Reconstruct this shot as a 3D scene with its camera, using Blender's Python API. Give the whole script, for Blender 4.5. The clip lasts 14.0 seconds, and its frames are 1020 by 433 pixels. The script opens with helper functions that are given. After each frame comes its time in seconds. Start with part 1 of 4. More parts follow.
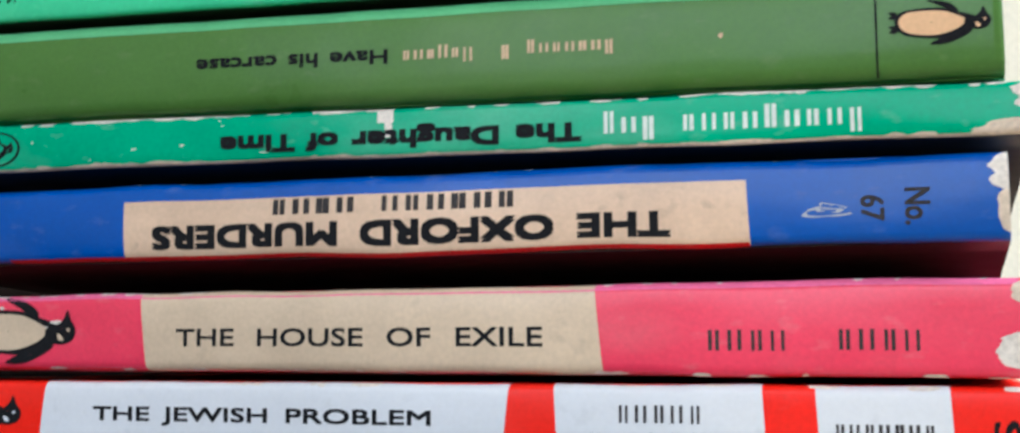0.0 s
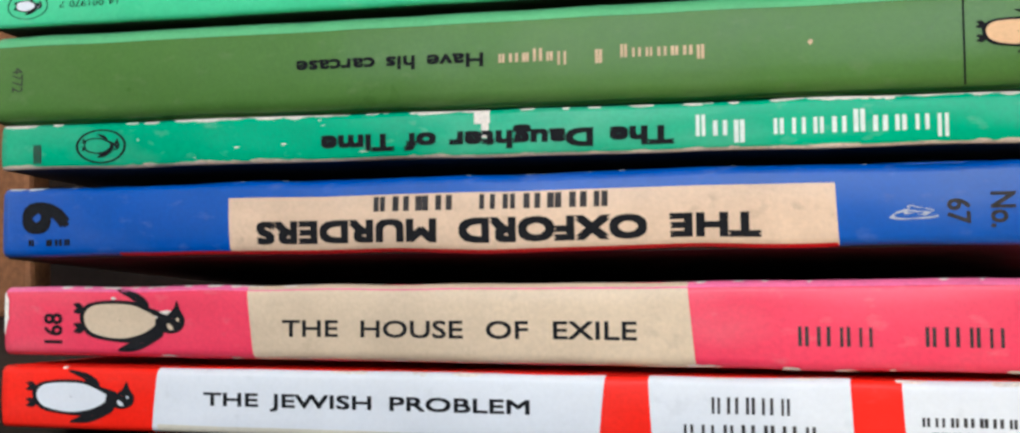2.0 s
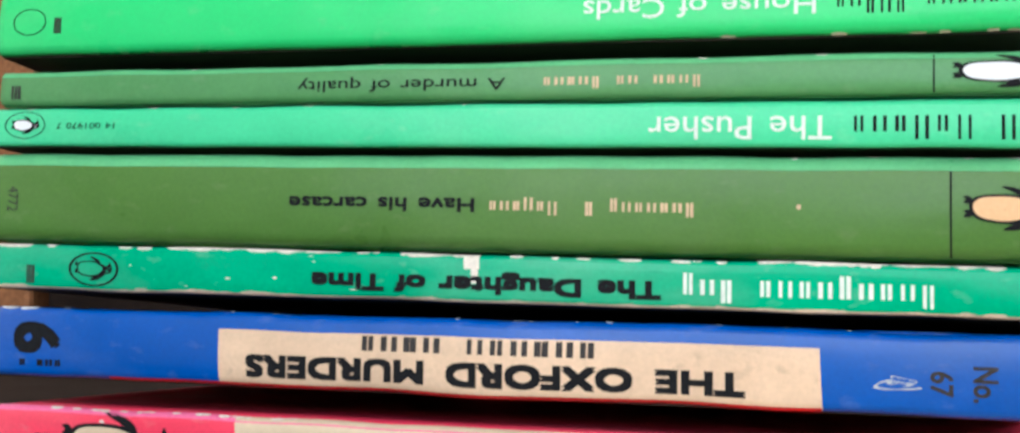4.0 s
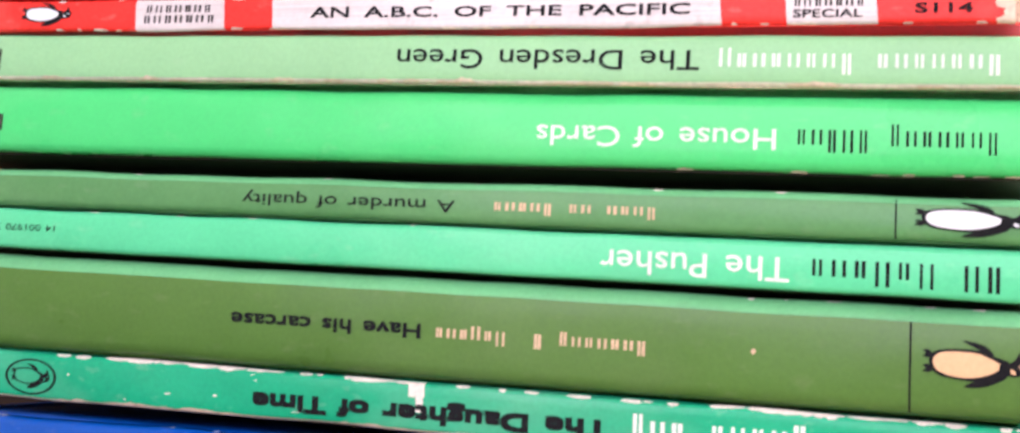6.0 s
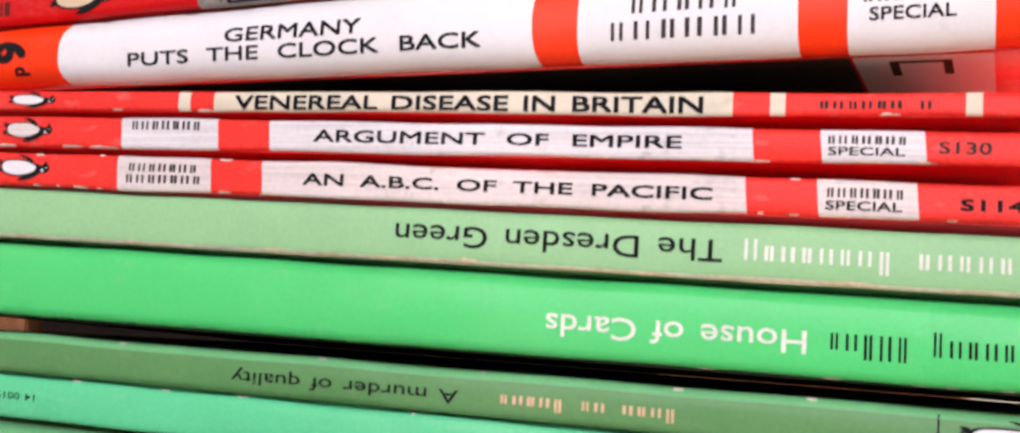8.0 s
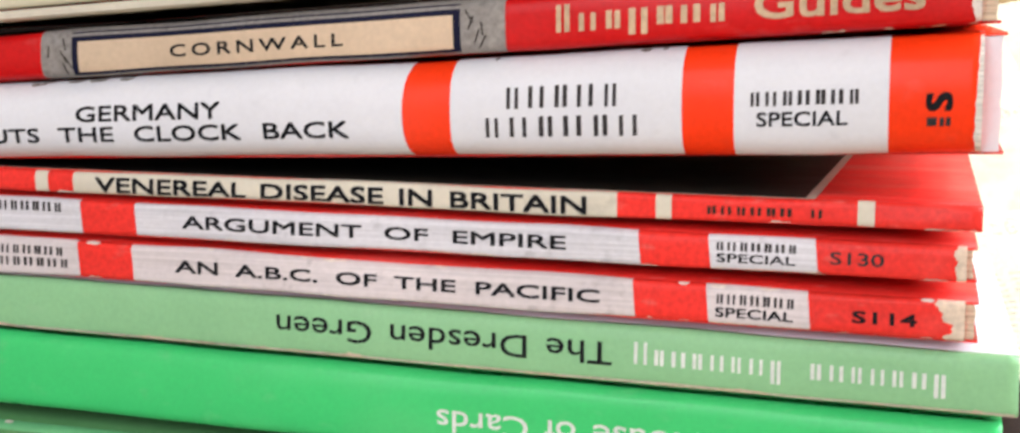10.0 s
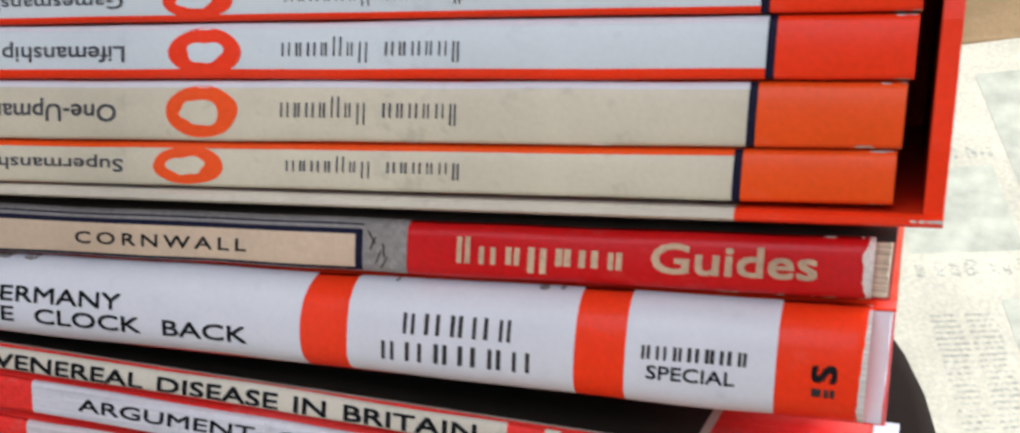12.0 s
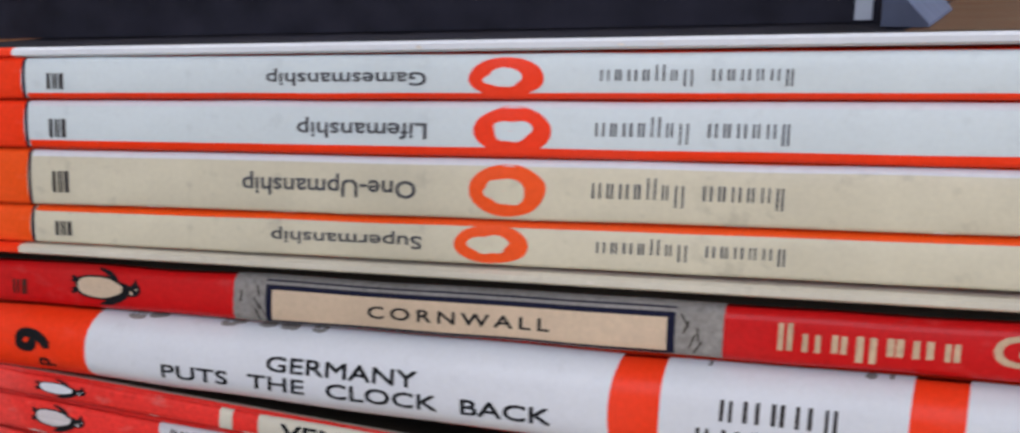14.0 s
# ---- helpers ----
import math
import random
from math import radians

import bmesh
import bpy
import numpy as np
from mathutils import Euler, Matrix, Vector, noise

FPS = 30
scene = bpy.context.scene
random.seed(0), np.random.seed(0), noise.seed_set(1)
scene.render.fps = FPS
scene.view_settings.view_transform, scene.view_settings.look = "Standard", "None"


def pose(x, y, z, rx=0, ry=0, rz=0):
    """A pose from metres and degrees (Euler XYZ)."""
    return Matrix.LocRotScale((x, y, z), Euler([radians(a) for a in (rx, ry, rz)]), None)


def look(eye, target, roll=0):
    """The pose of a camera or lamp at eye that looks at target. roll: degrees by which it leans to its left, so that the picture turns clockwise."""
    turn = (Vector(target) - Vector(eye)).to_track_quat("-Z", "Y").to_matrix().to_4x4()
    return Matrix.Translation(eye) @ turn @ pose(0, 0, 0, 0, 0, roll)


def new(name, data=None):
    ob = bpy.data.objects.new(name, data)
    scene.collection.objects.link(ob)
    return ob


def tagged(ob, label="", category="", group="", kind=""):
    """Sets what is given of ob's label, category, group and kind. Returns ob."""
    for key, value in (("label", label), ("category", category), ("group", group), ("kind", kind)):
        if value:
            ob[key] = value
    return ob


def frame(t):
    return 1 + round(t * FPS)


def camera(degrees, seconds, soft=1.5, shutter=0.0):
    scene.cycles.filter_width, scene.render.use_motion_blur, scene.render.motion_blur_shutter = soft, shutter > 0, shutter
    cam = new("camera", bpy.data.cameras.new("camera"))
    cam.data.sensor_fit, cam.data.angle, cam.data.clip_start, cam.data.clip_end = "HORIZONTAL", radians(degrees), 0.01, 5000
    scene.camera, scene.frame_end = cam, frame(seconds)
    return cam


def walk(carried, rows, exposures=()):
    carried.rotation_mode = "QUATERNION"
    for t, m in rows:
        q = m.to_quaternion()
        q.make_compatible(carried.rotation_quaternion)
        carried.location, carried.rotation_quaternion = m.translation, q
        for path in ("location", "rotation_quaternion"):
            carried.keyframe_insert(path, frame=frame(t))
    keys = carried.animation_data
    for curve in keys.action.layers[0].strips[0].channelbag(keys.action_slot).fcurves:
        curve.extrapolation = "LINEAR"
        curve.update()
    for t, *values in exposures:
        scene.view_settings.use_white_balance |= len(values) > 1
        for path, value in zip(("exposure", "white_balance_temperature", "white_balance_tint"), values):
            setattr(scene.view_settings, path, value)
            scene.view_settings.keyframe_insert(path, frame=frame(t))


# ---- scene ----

# ---- camera ----
cam = camera(40.0, 14.0, soft=2.4, shutter=0.5)
PATH = [
    (0, look((0.07075, -0.19596, 0.01931), (0.01189, -0.00558, 0.03631), -0.824)),
    (0.5, look((0.07182, -0.19057, 0.00943), (0.00756, -0.00265, 0.03296), 0.636)),
    (1, look((0.06196, -0.20170, 0.02568), (-0.00181, -0.01219, 0.02999), -1.891)),
    (1.5, look((0.06355, -0.20602, 0.02500), (0.00034, -0.01646, 0.03335), -1.265)),
    (2, look((0.06440, -0.20772, 0.03076), (0.00098, -0.01813, 0.03654), -1.201)),
    (2.5, look((0.06504, -0.20802, 0.03016), (0.00174, -0.01849, 0.03865), -0.470)),
    (3, look((0.06754, -0.20790, 0.03053), (0.00306, -0.01897, 0.04265), 0.440)),
    (3.2, look((0.06721, -0.20899, 0.03453), (0.00289, -0.01993, 0.04544), 0.321)),
    (5.3, look((0.06993, -0.20346, 0.06425), (0.00665, -0.01382, 0.06967), 0.647)),
    (5.5, look((0.07129, -0.20124, 0.06497), (0.00684, -0.01207, 0.07277), 0.842)),
    (6, look((0.07193, -0.19946, 0.07411), (0.00829, -0.00993, 0.07946), 1.445)),
    (6.5, look((0.07298, -0.19820, 0.07722), (0.01021, -0.00856, 0.08712), 2.283)),
    (7, look((0.06916, -0.19465, 0.08582), (0.00544, -0.00530, 0.09506), 1.614)),
    (7.5, look((0.07076, -0.18858, 0.09669), (0.00565, 0.00048, 0.10091), 1.461)),
    (8, look((0.06851, -0.18401, 0.10642), (0.00165, 0.00449, 0.10669), 1.263)),
    (8.2, look((0.06901, -0.18336, 0.11075), (0.00364, 0.00566, 0.10979), 0.853)),
    (10.3, look((0.07381, -0.16447, 0.16328), (0.01672, 0.02216, 0.11956), -2.026)),
    (10.5, look((0.07716, -0.16281, 0.16641), (0.02072, 0.02404, 0.12278), -2.097)),
    (11, look((0.08127, -0.16290, 0.17739), (0.02884, 0.02527, 0.13445), -0.708)),
    (11.5, look((0.08235, -0.16284, 0.18280), (0.03132, 0.02574, 0.13995), 0.954)),
    (12, look((0.07936, -0.15991, 0.18697), (0.02549, 0.02787, 0.14408), 2.116)),
    (12.5, look((0.07372, -0.15688, 0.19012), (0.01436, 0.02985, 0.15004), 2.515)),
    (13, look((0.06591, -0.15515, 0.19704), (0.00227, 0.02927, 0.15298), 1.693)),
    (13.5, look((0.05912, -0.15674, 0.19614), (-0.00597, 0.02716, 0.15207), 1.758)),
    (14, look((0.05014, -0.16031, 0.19912), (-0.01567, 0.02232, 0.15103), 1.078)),
]
EXPOSURES = [(0.0, -0.14, 5350, 6), (1.0, 0.12, 5700, 8), (1.5, 0.08, 5650, 7), (2.0, 0.1, 5600, 6), (3.2, 0.2, 5400, 3), (5.3, 0.42, 5950, 17), (6.5, 0.47, 5950, 31), (7.0, 0.26, 5950, 26), (7.5, 0.18, 6050, 24), (8.2, 0.16, 6250, 26), (10.3, -0.33, 6000, 13), (11.0, -0.78, 5800, 10), (12.0, -0.68, 5500, 14), (13.0, -0.6, 5500, 14), (14.0, -0.6, 5500, 14)]
walk(cam, PATH, EXPOSURES)

# ---- light ----
world = bpy.data.worlds.new("World")
world.use_nodes = True
scene.world = world
wn = world.node_tree
sky = wn.nodes.new("ShaderNodeTexSky")
sky.sky_type, sky.sun_disc = "NISHITA", False
sky.sun_elevation, sky.sun_rotation = radians(40), radians(200)
wn.links.new(sky.outputs[0], wn.nodes["Background"].inputs[0])
wn.nodes["Background"].inputs[1].default_value = 0.12


def area(name, m, sx, sy, watts, rgb):
    lamp = bpy.data.lights.new(name, "AREA")
    lamp.shape, lamp.size, lamp.size_y, lamp.energy, lamp.color = "RECTANGLE", sx, sy, watts, rgb
    ob = new(name, lamp)
    ob.matrix_world = m
    return ob


# daylight in the front window opening; unseen side lamp added to brighten the newspaper
area("window_light", look((-0.2, -2.48, 1.30), (0.0, 0, 0.1)), 1.85, 1.55, 54, (1.0, 0.98, 0.96))
area("side_fill_light", look((2.48, 0.9, 1.25), (0.2, 1.4, -0.1)), 1.68, 1.46, 190, (1.0, 0.97, 0.92))


# ---- materials ----
def material(name, rgb, rough=0.5, grain=0.06, stain=0.12, bump=0.05, scale=1.0, coat=0.0, stripes=0.0, wear=0.0, dirt=0.0):
    """Printed card, paper, wood and cloth: fine grain and broad stains on one base colour."""
    m = bpy.data.materials.new(name)
    m.use_nodes = True
    nt = m.node_tree
    b = nt.nodes["Principled BSDF"]
    co = nt.nodes.new("ShaderNodeTexCoord")

    def noise_at(s, detail, stretch=(1, 1, 1)):
        mp = nt.nodes.new("ShaderNodeMapping")
        mp.inputs["Scale"].default_value = stretch
        n = nt.nodes.new("ShaderNodeTexNoise")
        n.inputs["Scale"].default_value, n.inputs["Detail"].default_value = s * scale, detail
        nt.links.new(co.outputs["Object"], mp.inputs[0])
        nt.links.new(mp.outputs[0], n.inputs["Vector"])
        return n.outputs["Fac"]

    def swing(fac, lo, hi):
        r = nt.nodes.new("ShaderNodeMapRange")
        r.inputs["From Min"].default_value, r.inputs["From Max"].default_value = 0.3, 0.7
        r.inputs["To Min"].default_value, r.inputs["To Max"].default_value = lo, hi
        nt.links.new(fac, r.inputs["Value"])
        return r.outputs[0]

    def times(a, c):
        x = nt.nodes.new("ShaderNodeMath")
        x.operation = "MULTIPLY"
        nt.links.new(a, x.inputs[0])
        nt.links.new(c, x.inputs[1])
        return x.outputs[0]

    fine, broad = noise_at(1400, 3), noise_at(45, 5)
    shade = times(swing(fine, 1 - grain, 1 + grain), swing(broad, 1 - stain, 1 + stain * 0.6))
    if stripes:
        shade = times(shade, swing(noise_at(60, 4, (0.6, 0.6, 60)), 1 - stripes, 1 + stripes * 0.4))
    if dirt:
        # handled paper: rubbed streaks along the spine and small grey specks
        shade = times(shade, swing(noise_at(120, 5, (0.18, 1, 1)), 1 - dirt, 1 + dirt * 0.3))
        speck = nt.nodes.new("ShaderNodeMapRange")
        speck.inputs["From Min"].default_value, speck.inputs["From Max"].default_value = 0.62, 0.74
        speck.inputs["To Min"].default_value, speck.inputs["To Max"].default_value = 1.0, 1 - 1.6 * dirt
        nt.links.new(noise_at(330, 4), speck.inputs["Value"])
        shade = times(shade, speck.outputs[0])
    mix = nt.nodes.new("ShaderNodeVectorMath")
    mix.operation = "SCALE"
    mix.inputs[0].default_value = rgb
    if wear:
        # print rubbed thin: the paper shows through in patches and fine scratches
        rub = nt.nodes.new("ShaderNodeMix")
        rub.data_type = "RGBA"
        rub.inputs["A"].default_value = (*rgb, 1)
        rub.inputs["B"].default_value = (0.74, 0.68, 0.60, 1)
        spots = nt.nodes.new("ShaderNodeMapRange")
        spots.inputs["From Min"].default_value, spots.inputs["From Max"].default_value = 0.50, 0.78
        spots.inputs["To Max"].default_value = wear
        nt.links.new(noise_at(70, 8, (0.45, 1, 1)), spots.inputs["Value"])
        fray = nt.nodes.new("ShaderNodeMapRange")
        fray.inputs["From Min"].default_value, fray.inputs["From Max"].default_value = 0.60, 0.72
        fray.inputs["To Max"].default_value = wear * 0.8
        nt.links.new(noise_at(420, 5, (0.5, 1, 1)), fray.inputs["Value"])
        both = nt.nodes.new("ShaderNodeMath")
        both.operation = "MAXIMUM"
        nt.links.new(spots.outputs[0], both.inputs[0])
        nt.links.new(fray.outputs[0], both.inputs[1])
        nt.links.new(both.outputs[0], rub.inputs["Factor"])
        nt.links.new(rub.outputs["Result"], mix.inputs[0])
    nt.links.new(shade, mix.inputs["Scale"])
    nt.links.new(mix.outputs[0], b.inputs["Base Color"])
    nt.links.new(swing(broad, rough - 0.08, min(rough + 0.12, 1)), b.inputs["Roughness"])
    b.inputs["Coat Weight"].default_value, b.inputs["Coat Roughness"].default_value = coat * 0.9, 0.22
    b.inputs["Specular IOR Level"].default_value = 0.06 + 0.4 * coat
    crease = nt.nodes.new("ShaderNodeBump")
    crease.inputs["Strength"].default_value, crease.inputs["Distance"].default_value = min(bump * 4, 0.5), 0.0012
    nt.links.new(noise_at(110, 4), crease.inputs["Height"])
    bp = nt.nodes.new("ShaderNodeBump")
    nt.links.new(crease.outputs[0], bp.inputs["Normal"])
    bp.inputs["Strength"].default_value, bp.inputs["Distance"].default_value = bump, 0.0004
    nt.links.new(fine if not stripes else noise_at(60, 4, (0.6, 0.6, 60)), bp.inputs["Height"])
    nt.links.new(bp.outputs[0], b.inputs["Normal"])
    return m


INK = material("black_ink", (0.014, 0.014, 0.016), 0.75, 0.2, 0.2)
GREY_INK = material("grey_ink", (0.10, 0.10, 0.11), 0.6, 0.3, 0.3)
FADED = material("faded_ink", (0.05, 0.045, 0.045), 0.6, 0.3, 0.3)
PAGES = material("page_edges", (0.66, 0.56, 0.40), 0.9, 0.1, 0.2, 0.3, 1, 0, 0.45)
WHITE_PAGES = material("white_page_edges", (0.8, 0.77, 0.7), 0.9, 0.1, 0.15, 0.3, 1, 0, 0.35)
BARE = material("bare_paper", (0.78, 0.64, 0.50), 0.9, 0.15, 0.3, 0.3)
BARE_PALE = material("pale_bare_paper", (0.82, 0.74, 0.66), 0.9, 0.15, 0.25, 0.3)
WHITE = material("white_card", (0.75, 0.76, 0.80), 0.45, 0.02, 0.06, 0.04, 1, 0.15, dirt=0.04)
COOL_WHITE = material("cool_white_card", (0.71, 0.77, 0.79), 0.4, 0.02, 0.07, 0.04, 1, 0.2, dirt=0.05)
CREAM = material("yellowed_cream_card", (0.71, 0.65, 0.49), 0.42, 0.03, 0.14, 0.04, 1, 0.2, dirt=0.09)
OLD_WHITE = material("yellowed_card", (0.70, 0.65, 0.53), 0.5, 0.03, 0.14, 0.05, 1, 0.1, dirt=0.09)
PINKISH = material("streaked_pinkish_card", (0.76, 0.69, 0.69), 0.5, 0.05, 0.12, 0.10, 1, 0.1, 0.16, dirt=0.14)
STREAKED = material("streaked_white_card", (0.76, 0.75, 0.79), 0.5, 0.05, 0.10, 0.10, 1, 0.1, 0.20, dirt=0.14)
TAN = material("tan_label_paper", (0.75, 0.53, 0.37), 0.5, 0.05, 0.20, 0.1, 1, 0.25, dirt=0.11)
BEIGE = material("beige_card", (0.70, 0.54, 0.38), 0.5, 0.05, 0.16, 0.08, 1, 0.25, dirt=0.07)
RED = material("red_print", (0.90, 0.014, 0.003), 0.4, 0.05, 0.08, 0.05, 1, 0.12, wear=0.03)
WORN_RED = material("worn_red_print", (0.86, 0.040, 0.028), 0.5, 0.12, 0.2, 0.08, 1, 0.1, wear=0.18)
DEEP_RED = material("deep_red_cloth_print", (0.60, 0.006, 0.006), 0.45, 0.08, 0.15, 0.06, 1, 0.15, wear=0.04)
ORANGE = material("orange_print", (0.92, 0.092, 0.004), 0.42, 0.05, 0.1, 0.05, 1, 0.12, wear=0.03)
HOT_ORANGE = material("red_orange_print", (0.94, 0.044, 0.003), 0.42, 0.05, 0.08, 0.05, 1, 0.12, wear=0.03)
PINK = material("pink_print", (0.82, 0.045, 0.105), 0.35, 0.05, 0.10, 0.05, 1, 0.3, wear=0.12)
BLUE = material("blue_print", (0.001, 0.080, 0.42), 0.38, 0.06, 0.18, 0.05, 1, 0.25, wear=0.07)
TEAL = material("teal_print", (0.002, 0.38, 0.19), 0.4, 0.06, 0.14, 0.06, 1, 0.2, wear=0.14)
MOSS = material("moss_green_print", (0.082, 0.185, 0.036), 0.34, 0.05, 0.12, 0.05, 1, 0.14, wear=0.04)
MINT = material("mint_green_print", (0.092, 0.60, 0.29), 0.32, 0.04, 0.07, 0.05, 1, 0.16, wear=0.08)
FERN = material("fern_green_print", (0.095, 0.27, 0.095), 0.35, 0.05, 0.1, 0.05, 1, 0.14, wear=0.05)
BRIGHT = material("bright_green_print", (0.058, 0.60, 0.17), 0.3, 0.03, 0.07, 0.04, 1, 0.18, wear=0.06)
SAGE = material("pale_green_print", (0.27, 0.55, 0.28), 0.4, 0.04, 0.08, 0.05, 1, 0.12, wear=0.05)
# paler green for the strip along a spine's head
MINT_EDGE = material("pale_green_edge", (0.14, 0.46, 0.20), 0.35, 0.06, 0.15, 0.05, 1, 0.3)
PINK_HIGHLIGHT = material("pink_edge_highlight", (0.86, 0.16, 0.34), 0.35, 0.08, 0.2, 0.05, 1, 0.3)
WHITE_INK = material("white_ink", (0.72, 0.77, 0.71), 0.6, 0.08, 0.12)
CREAM_INK = material("cream_ink", (0.62, 0.45, 0.29), 0.5, 0.15, 0.3)
PEACH = material("peach_print", (0.80, 0.50, 0.28), 0.5, 0.05, 0.12)
GREY = material("grey_print", (0.30, 0.28, 0.26), 0.6, 0.2, 0.3)
NAVY = material("navy_print", (0.012, 0.013, 0.035), 0.5, 0.1, 0.2)
# dark print; on covers facing a gap it paints the gap's shade
DARK_PRINT_SHADE = material("dark_print_and_gap_shade", (0.035, 0.028, 0.022), 0.5, 0.2, 0.3)
DARK_WOOD = material("dark_stained_wood", (0.016, 0.010, 0.008), 0.6, 0.2, 0.3, 0.1, 0.2, 0.0)
BROWN_WOOD = material("brown_wood", (0.24, 0.105, 0.048), 0.5, 0.2, 0.3, 0.1, 0.2)
TAN_WOOD = material("light_tan_wood", (0.42, 0.29, 0.15), 0.5, 0.12, 0.25, 0.1, 0.15)
CREAM_CLOTH = material("cream_upholstery", (0.78, 0.72, 0.55), 0.9, 0.1, 0.15, 0.3, 0.3)
NEWSPRINT = material("newsprint", (0.82, 0.78, 0.61), 0.9, 0.1, 0.18, 0.1, 0.1)
NEWS_GREY = material("printed_photograph", (0.72, 0.73, 0.58), 0.9, 0.08, 0.22, 0.1, 0.5)
NEWS_INK = material("newspaper_ink", (0.70, 0.68, 0.54), 0.9, 0.3, 0.3, 0.1, 0.1)
PLASTER = material("cream_plaster", (0.74, 0.69, 0.57), 0.9, 0.06, 0.1, 0.2, 0.05)
CEILING = material("white_ceiling_paint", (0.8, 0.79, 0.76), 0.9, 0.04, 0.06, 0.1, 0.05)
FLOOR = material("pale_floorboards", (0.50, 0.40, 0.27), 0.6, 0.1, 0.25, 0.1, 0.05)
SLATE = material("dark_blue_cloth", (0.022, 0.021, 0.030), 0.8, 0.3, 0.4, 0.3, 0.1)
STEEL_BLUE = material("grey_blue_cloth", (0.075, 0.085, 0.13), 0.8, 0.2, 0.2, 0.2, 0.1)
BROWN_REFLECTION = material("brown_reflection", (0.11, 0.055, 0.028), 0.5, 0.15, 0.4, 0.05)
SHEEN = material("pale_grey_metal", (0.42, 0.44, 0.5), 0.4, 0.1, 0.2, 0.1, 0.1)

# ---- helpers for meshes ----
def mesh_object(name, verts, faces, mat, parent=None, origin=Vector((0, 0, 0)), label="", smooth=True):
    me = bpy.data.meshes.new(name)
    me.from_pydata([tuple(Vector(v) - origin) for v in verts], [], faces)
    me.materials.append(mat)
    me.polygons.foreach_set("use_smooth", [smooth] * len(me.polygons))
    ob = new(name, me)
    if parent:
        ob.parent = parent
    else:
        ob.location = origin
    if label:
        tagged(ob, label)
    return ob


def part(name, bm, mat, parent, label=""):
    me = bpy.data.meshes.new(name)
    bmesh.ops.recalc_face_normals(bm, faces=bm.faces)
    bm.to_mesh(me)
    bm.free()
    me.materials.append(mat)
    ob = new(name, me)
    ob.parent = parent
    if label:
        tagged(ob, label)
    return ob


def block(bm, lo, hi, bevel=0.0, m=Matrix()):
    """A box from corner to corner, with rounded edges."""
    size, mid = Vector(hi) - Vector(lo), (Vector(hi) + Vector(lo)) / 2
    got = bmesh.ops.create_cube(bm, size=1, matrix=m @ Matrix.Translation(mid) @ Matrix.Diagonal((*size, 1)))
    if bevel:
        edges = list({e for v in got["verts"] for e in v.link_edges})
        bmesh.ops.bevel(bm, geom=edges, offset=bevel, segments=2, profile=0.5, affect="EDGES")
    return bm


def empty(name, place, label, category, group=""):
    ob = new(name)
    ob.location, ob.empty_display_size = place, 0.02
    return tagged(ob, label, category, group)


_glyphs = {}


def letters(text, gap, spread):
    """The flat mesh of a line of text: points and faces, scaled into the unit square."""
    key = (text, gap, spread)
    if key not in _glyphs:
        cu = bpy.data.curves.new("letters", "FONT")
        cu.body, cu.resolution_u = text, 3
        cu.space_word, cu.space_character, cu.fill_mode = gap, spread, "FRONT"
        ob = bpy.data.objects.new("letters", cu)
        me = bpy.data.meshes.new_from_object(ob)
        bm = bmesh.new()
        bm.from_mesh(me)
        pts = np.array([v.co[:2] for v in me.vertices])
        lo, hi = pts.min(0), pts.max(0)
        for axis, cuts in ((1, 6), (0, 5 if len(text) < 4 else 1)):
            for k in range(1, cuts):
                at, way = [0, 0, 0], [0, 0, 0]
                at[axis], way[axis] = lo[axis] + (hi[axis] - lo[axis]) * k / cuts, 1
                bmesh.ops.bisect_plane(bm, geom=bm.verts[:] + bm.edges[:] + bm.faces[:], dist=1e-6, plane_co=at, plane_no=way)
        bm.verts.index_update()
        pts = np.array([v.co[:2] for v in bm.verts])
        _glyphs[key] = ((pts - lo) / (hi - lo), [tuple(v.index for v in f.verts) for f in bm.faces])
        bm.free()
        bpy.data.objects.remove(ob)
        bpy.data.curves.remove(cu)
        bpy.data.meshes.remove(me)
    return _glyphs[key]


# ---- books ----
DEPTH = 111.0  # millimetres from spine to fore-edge


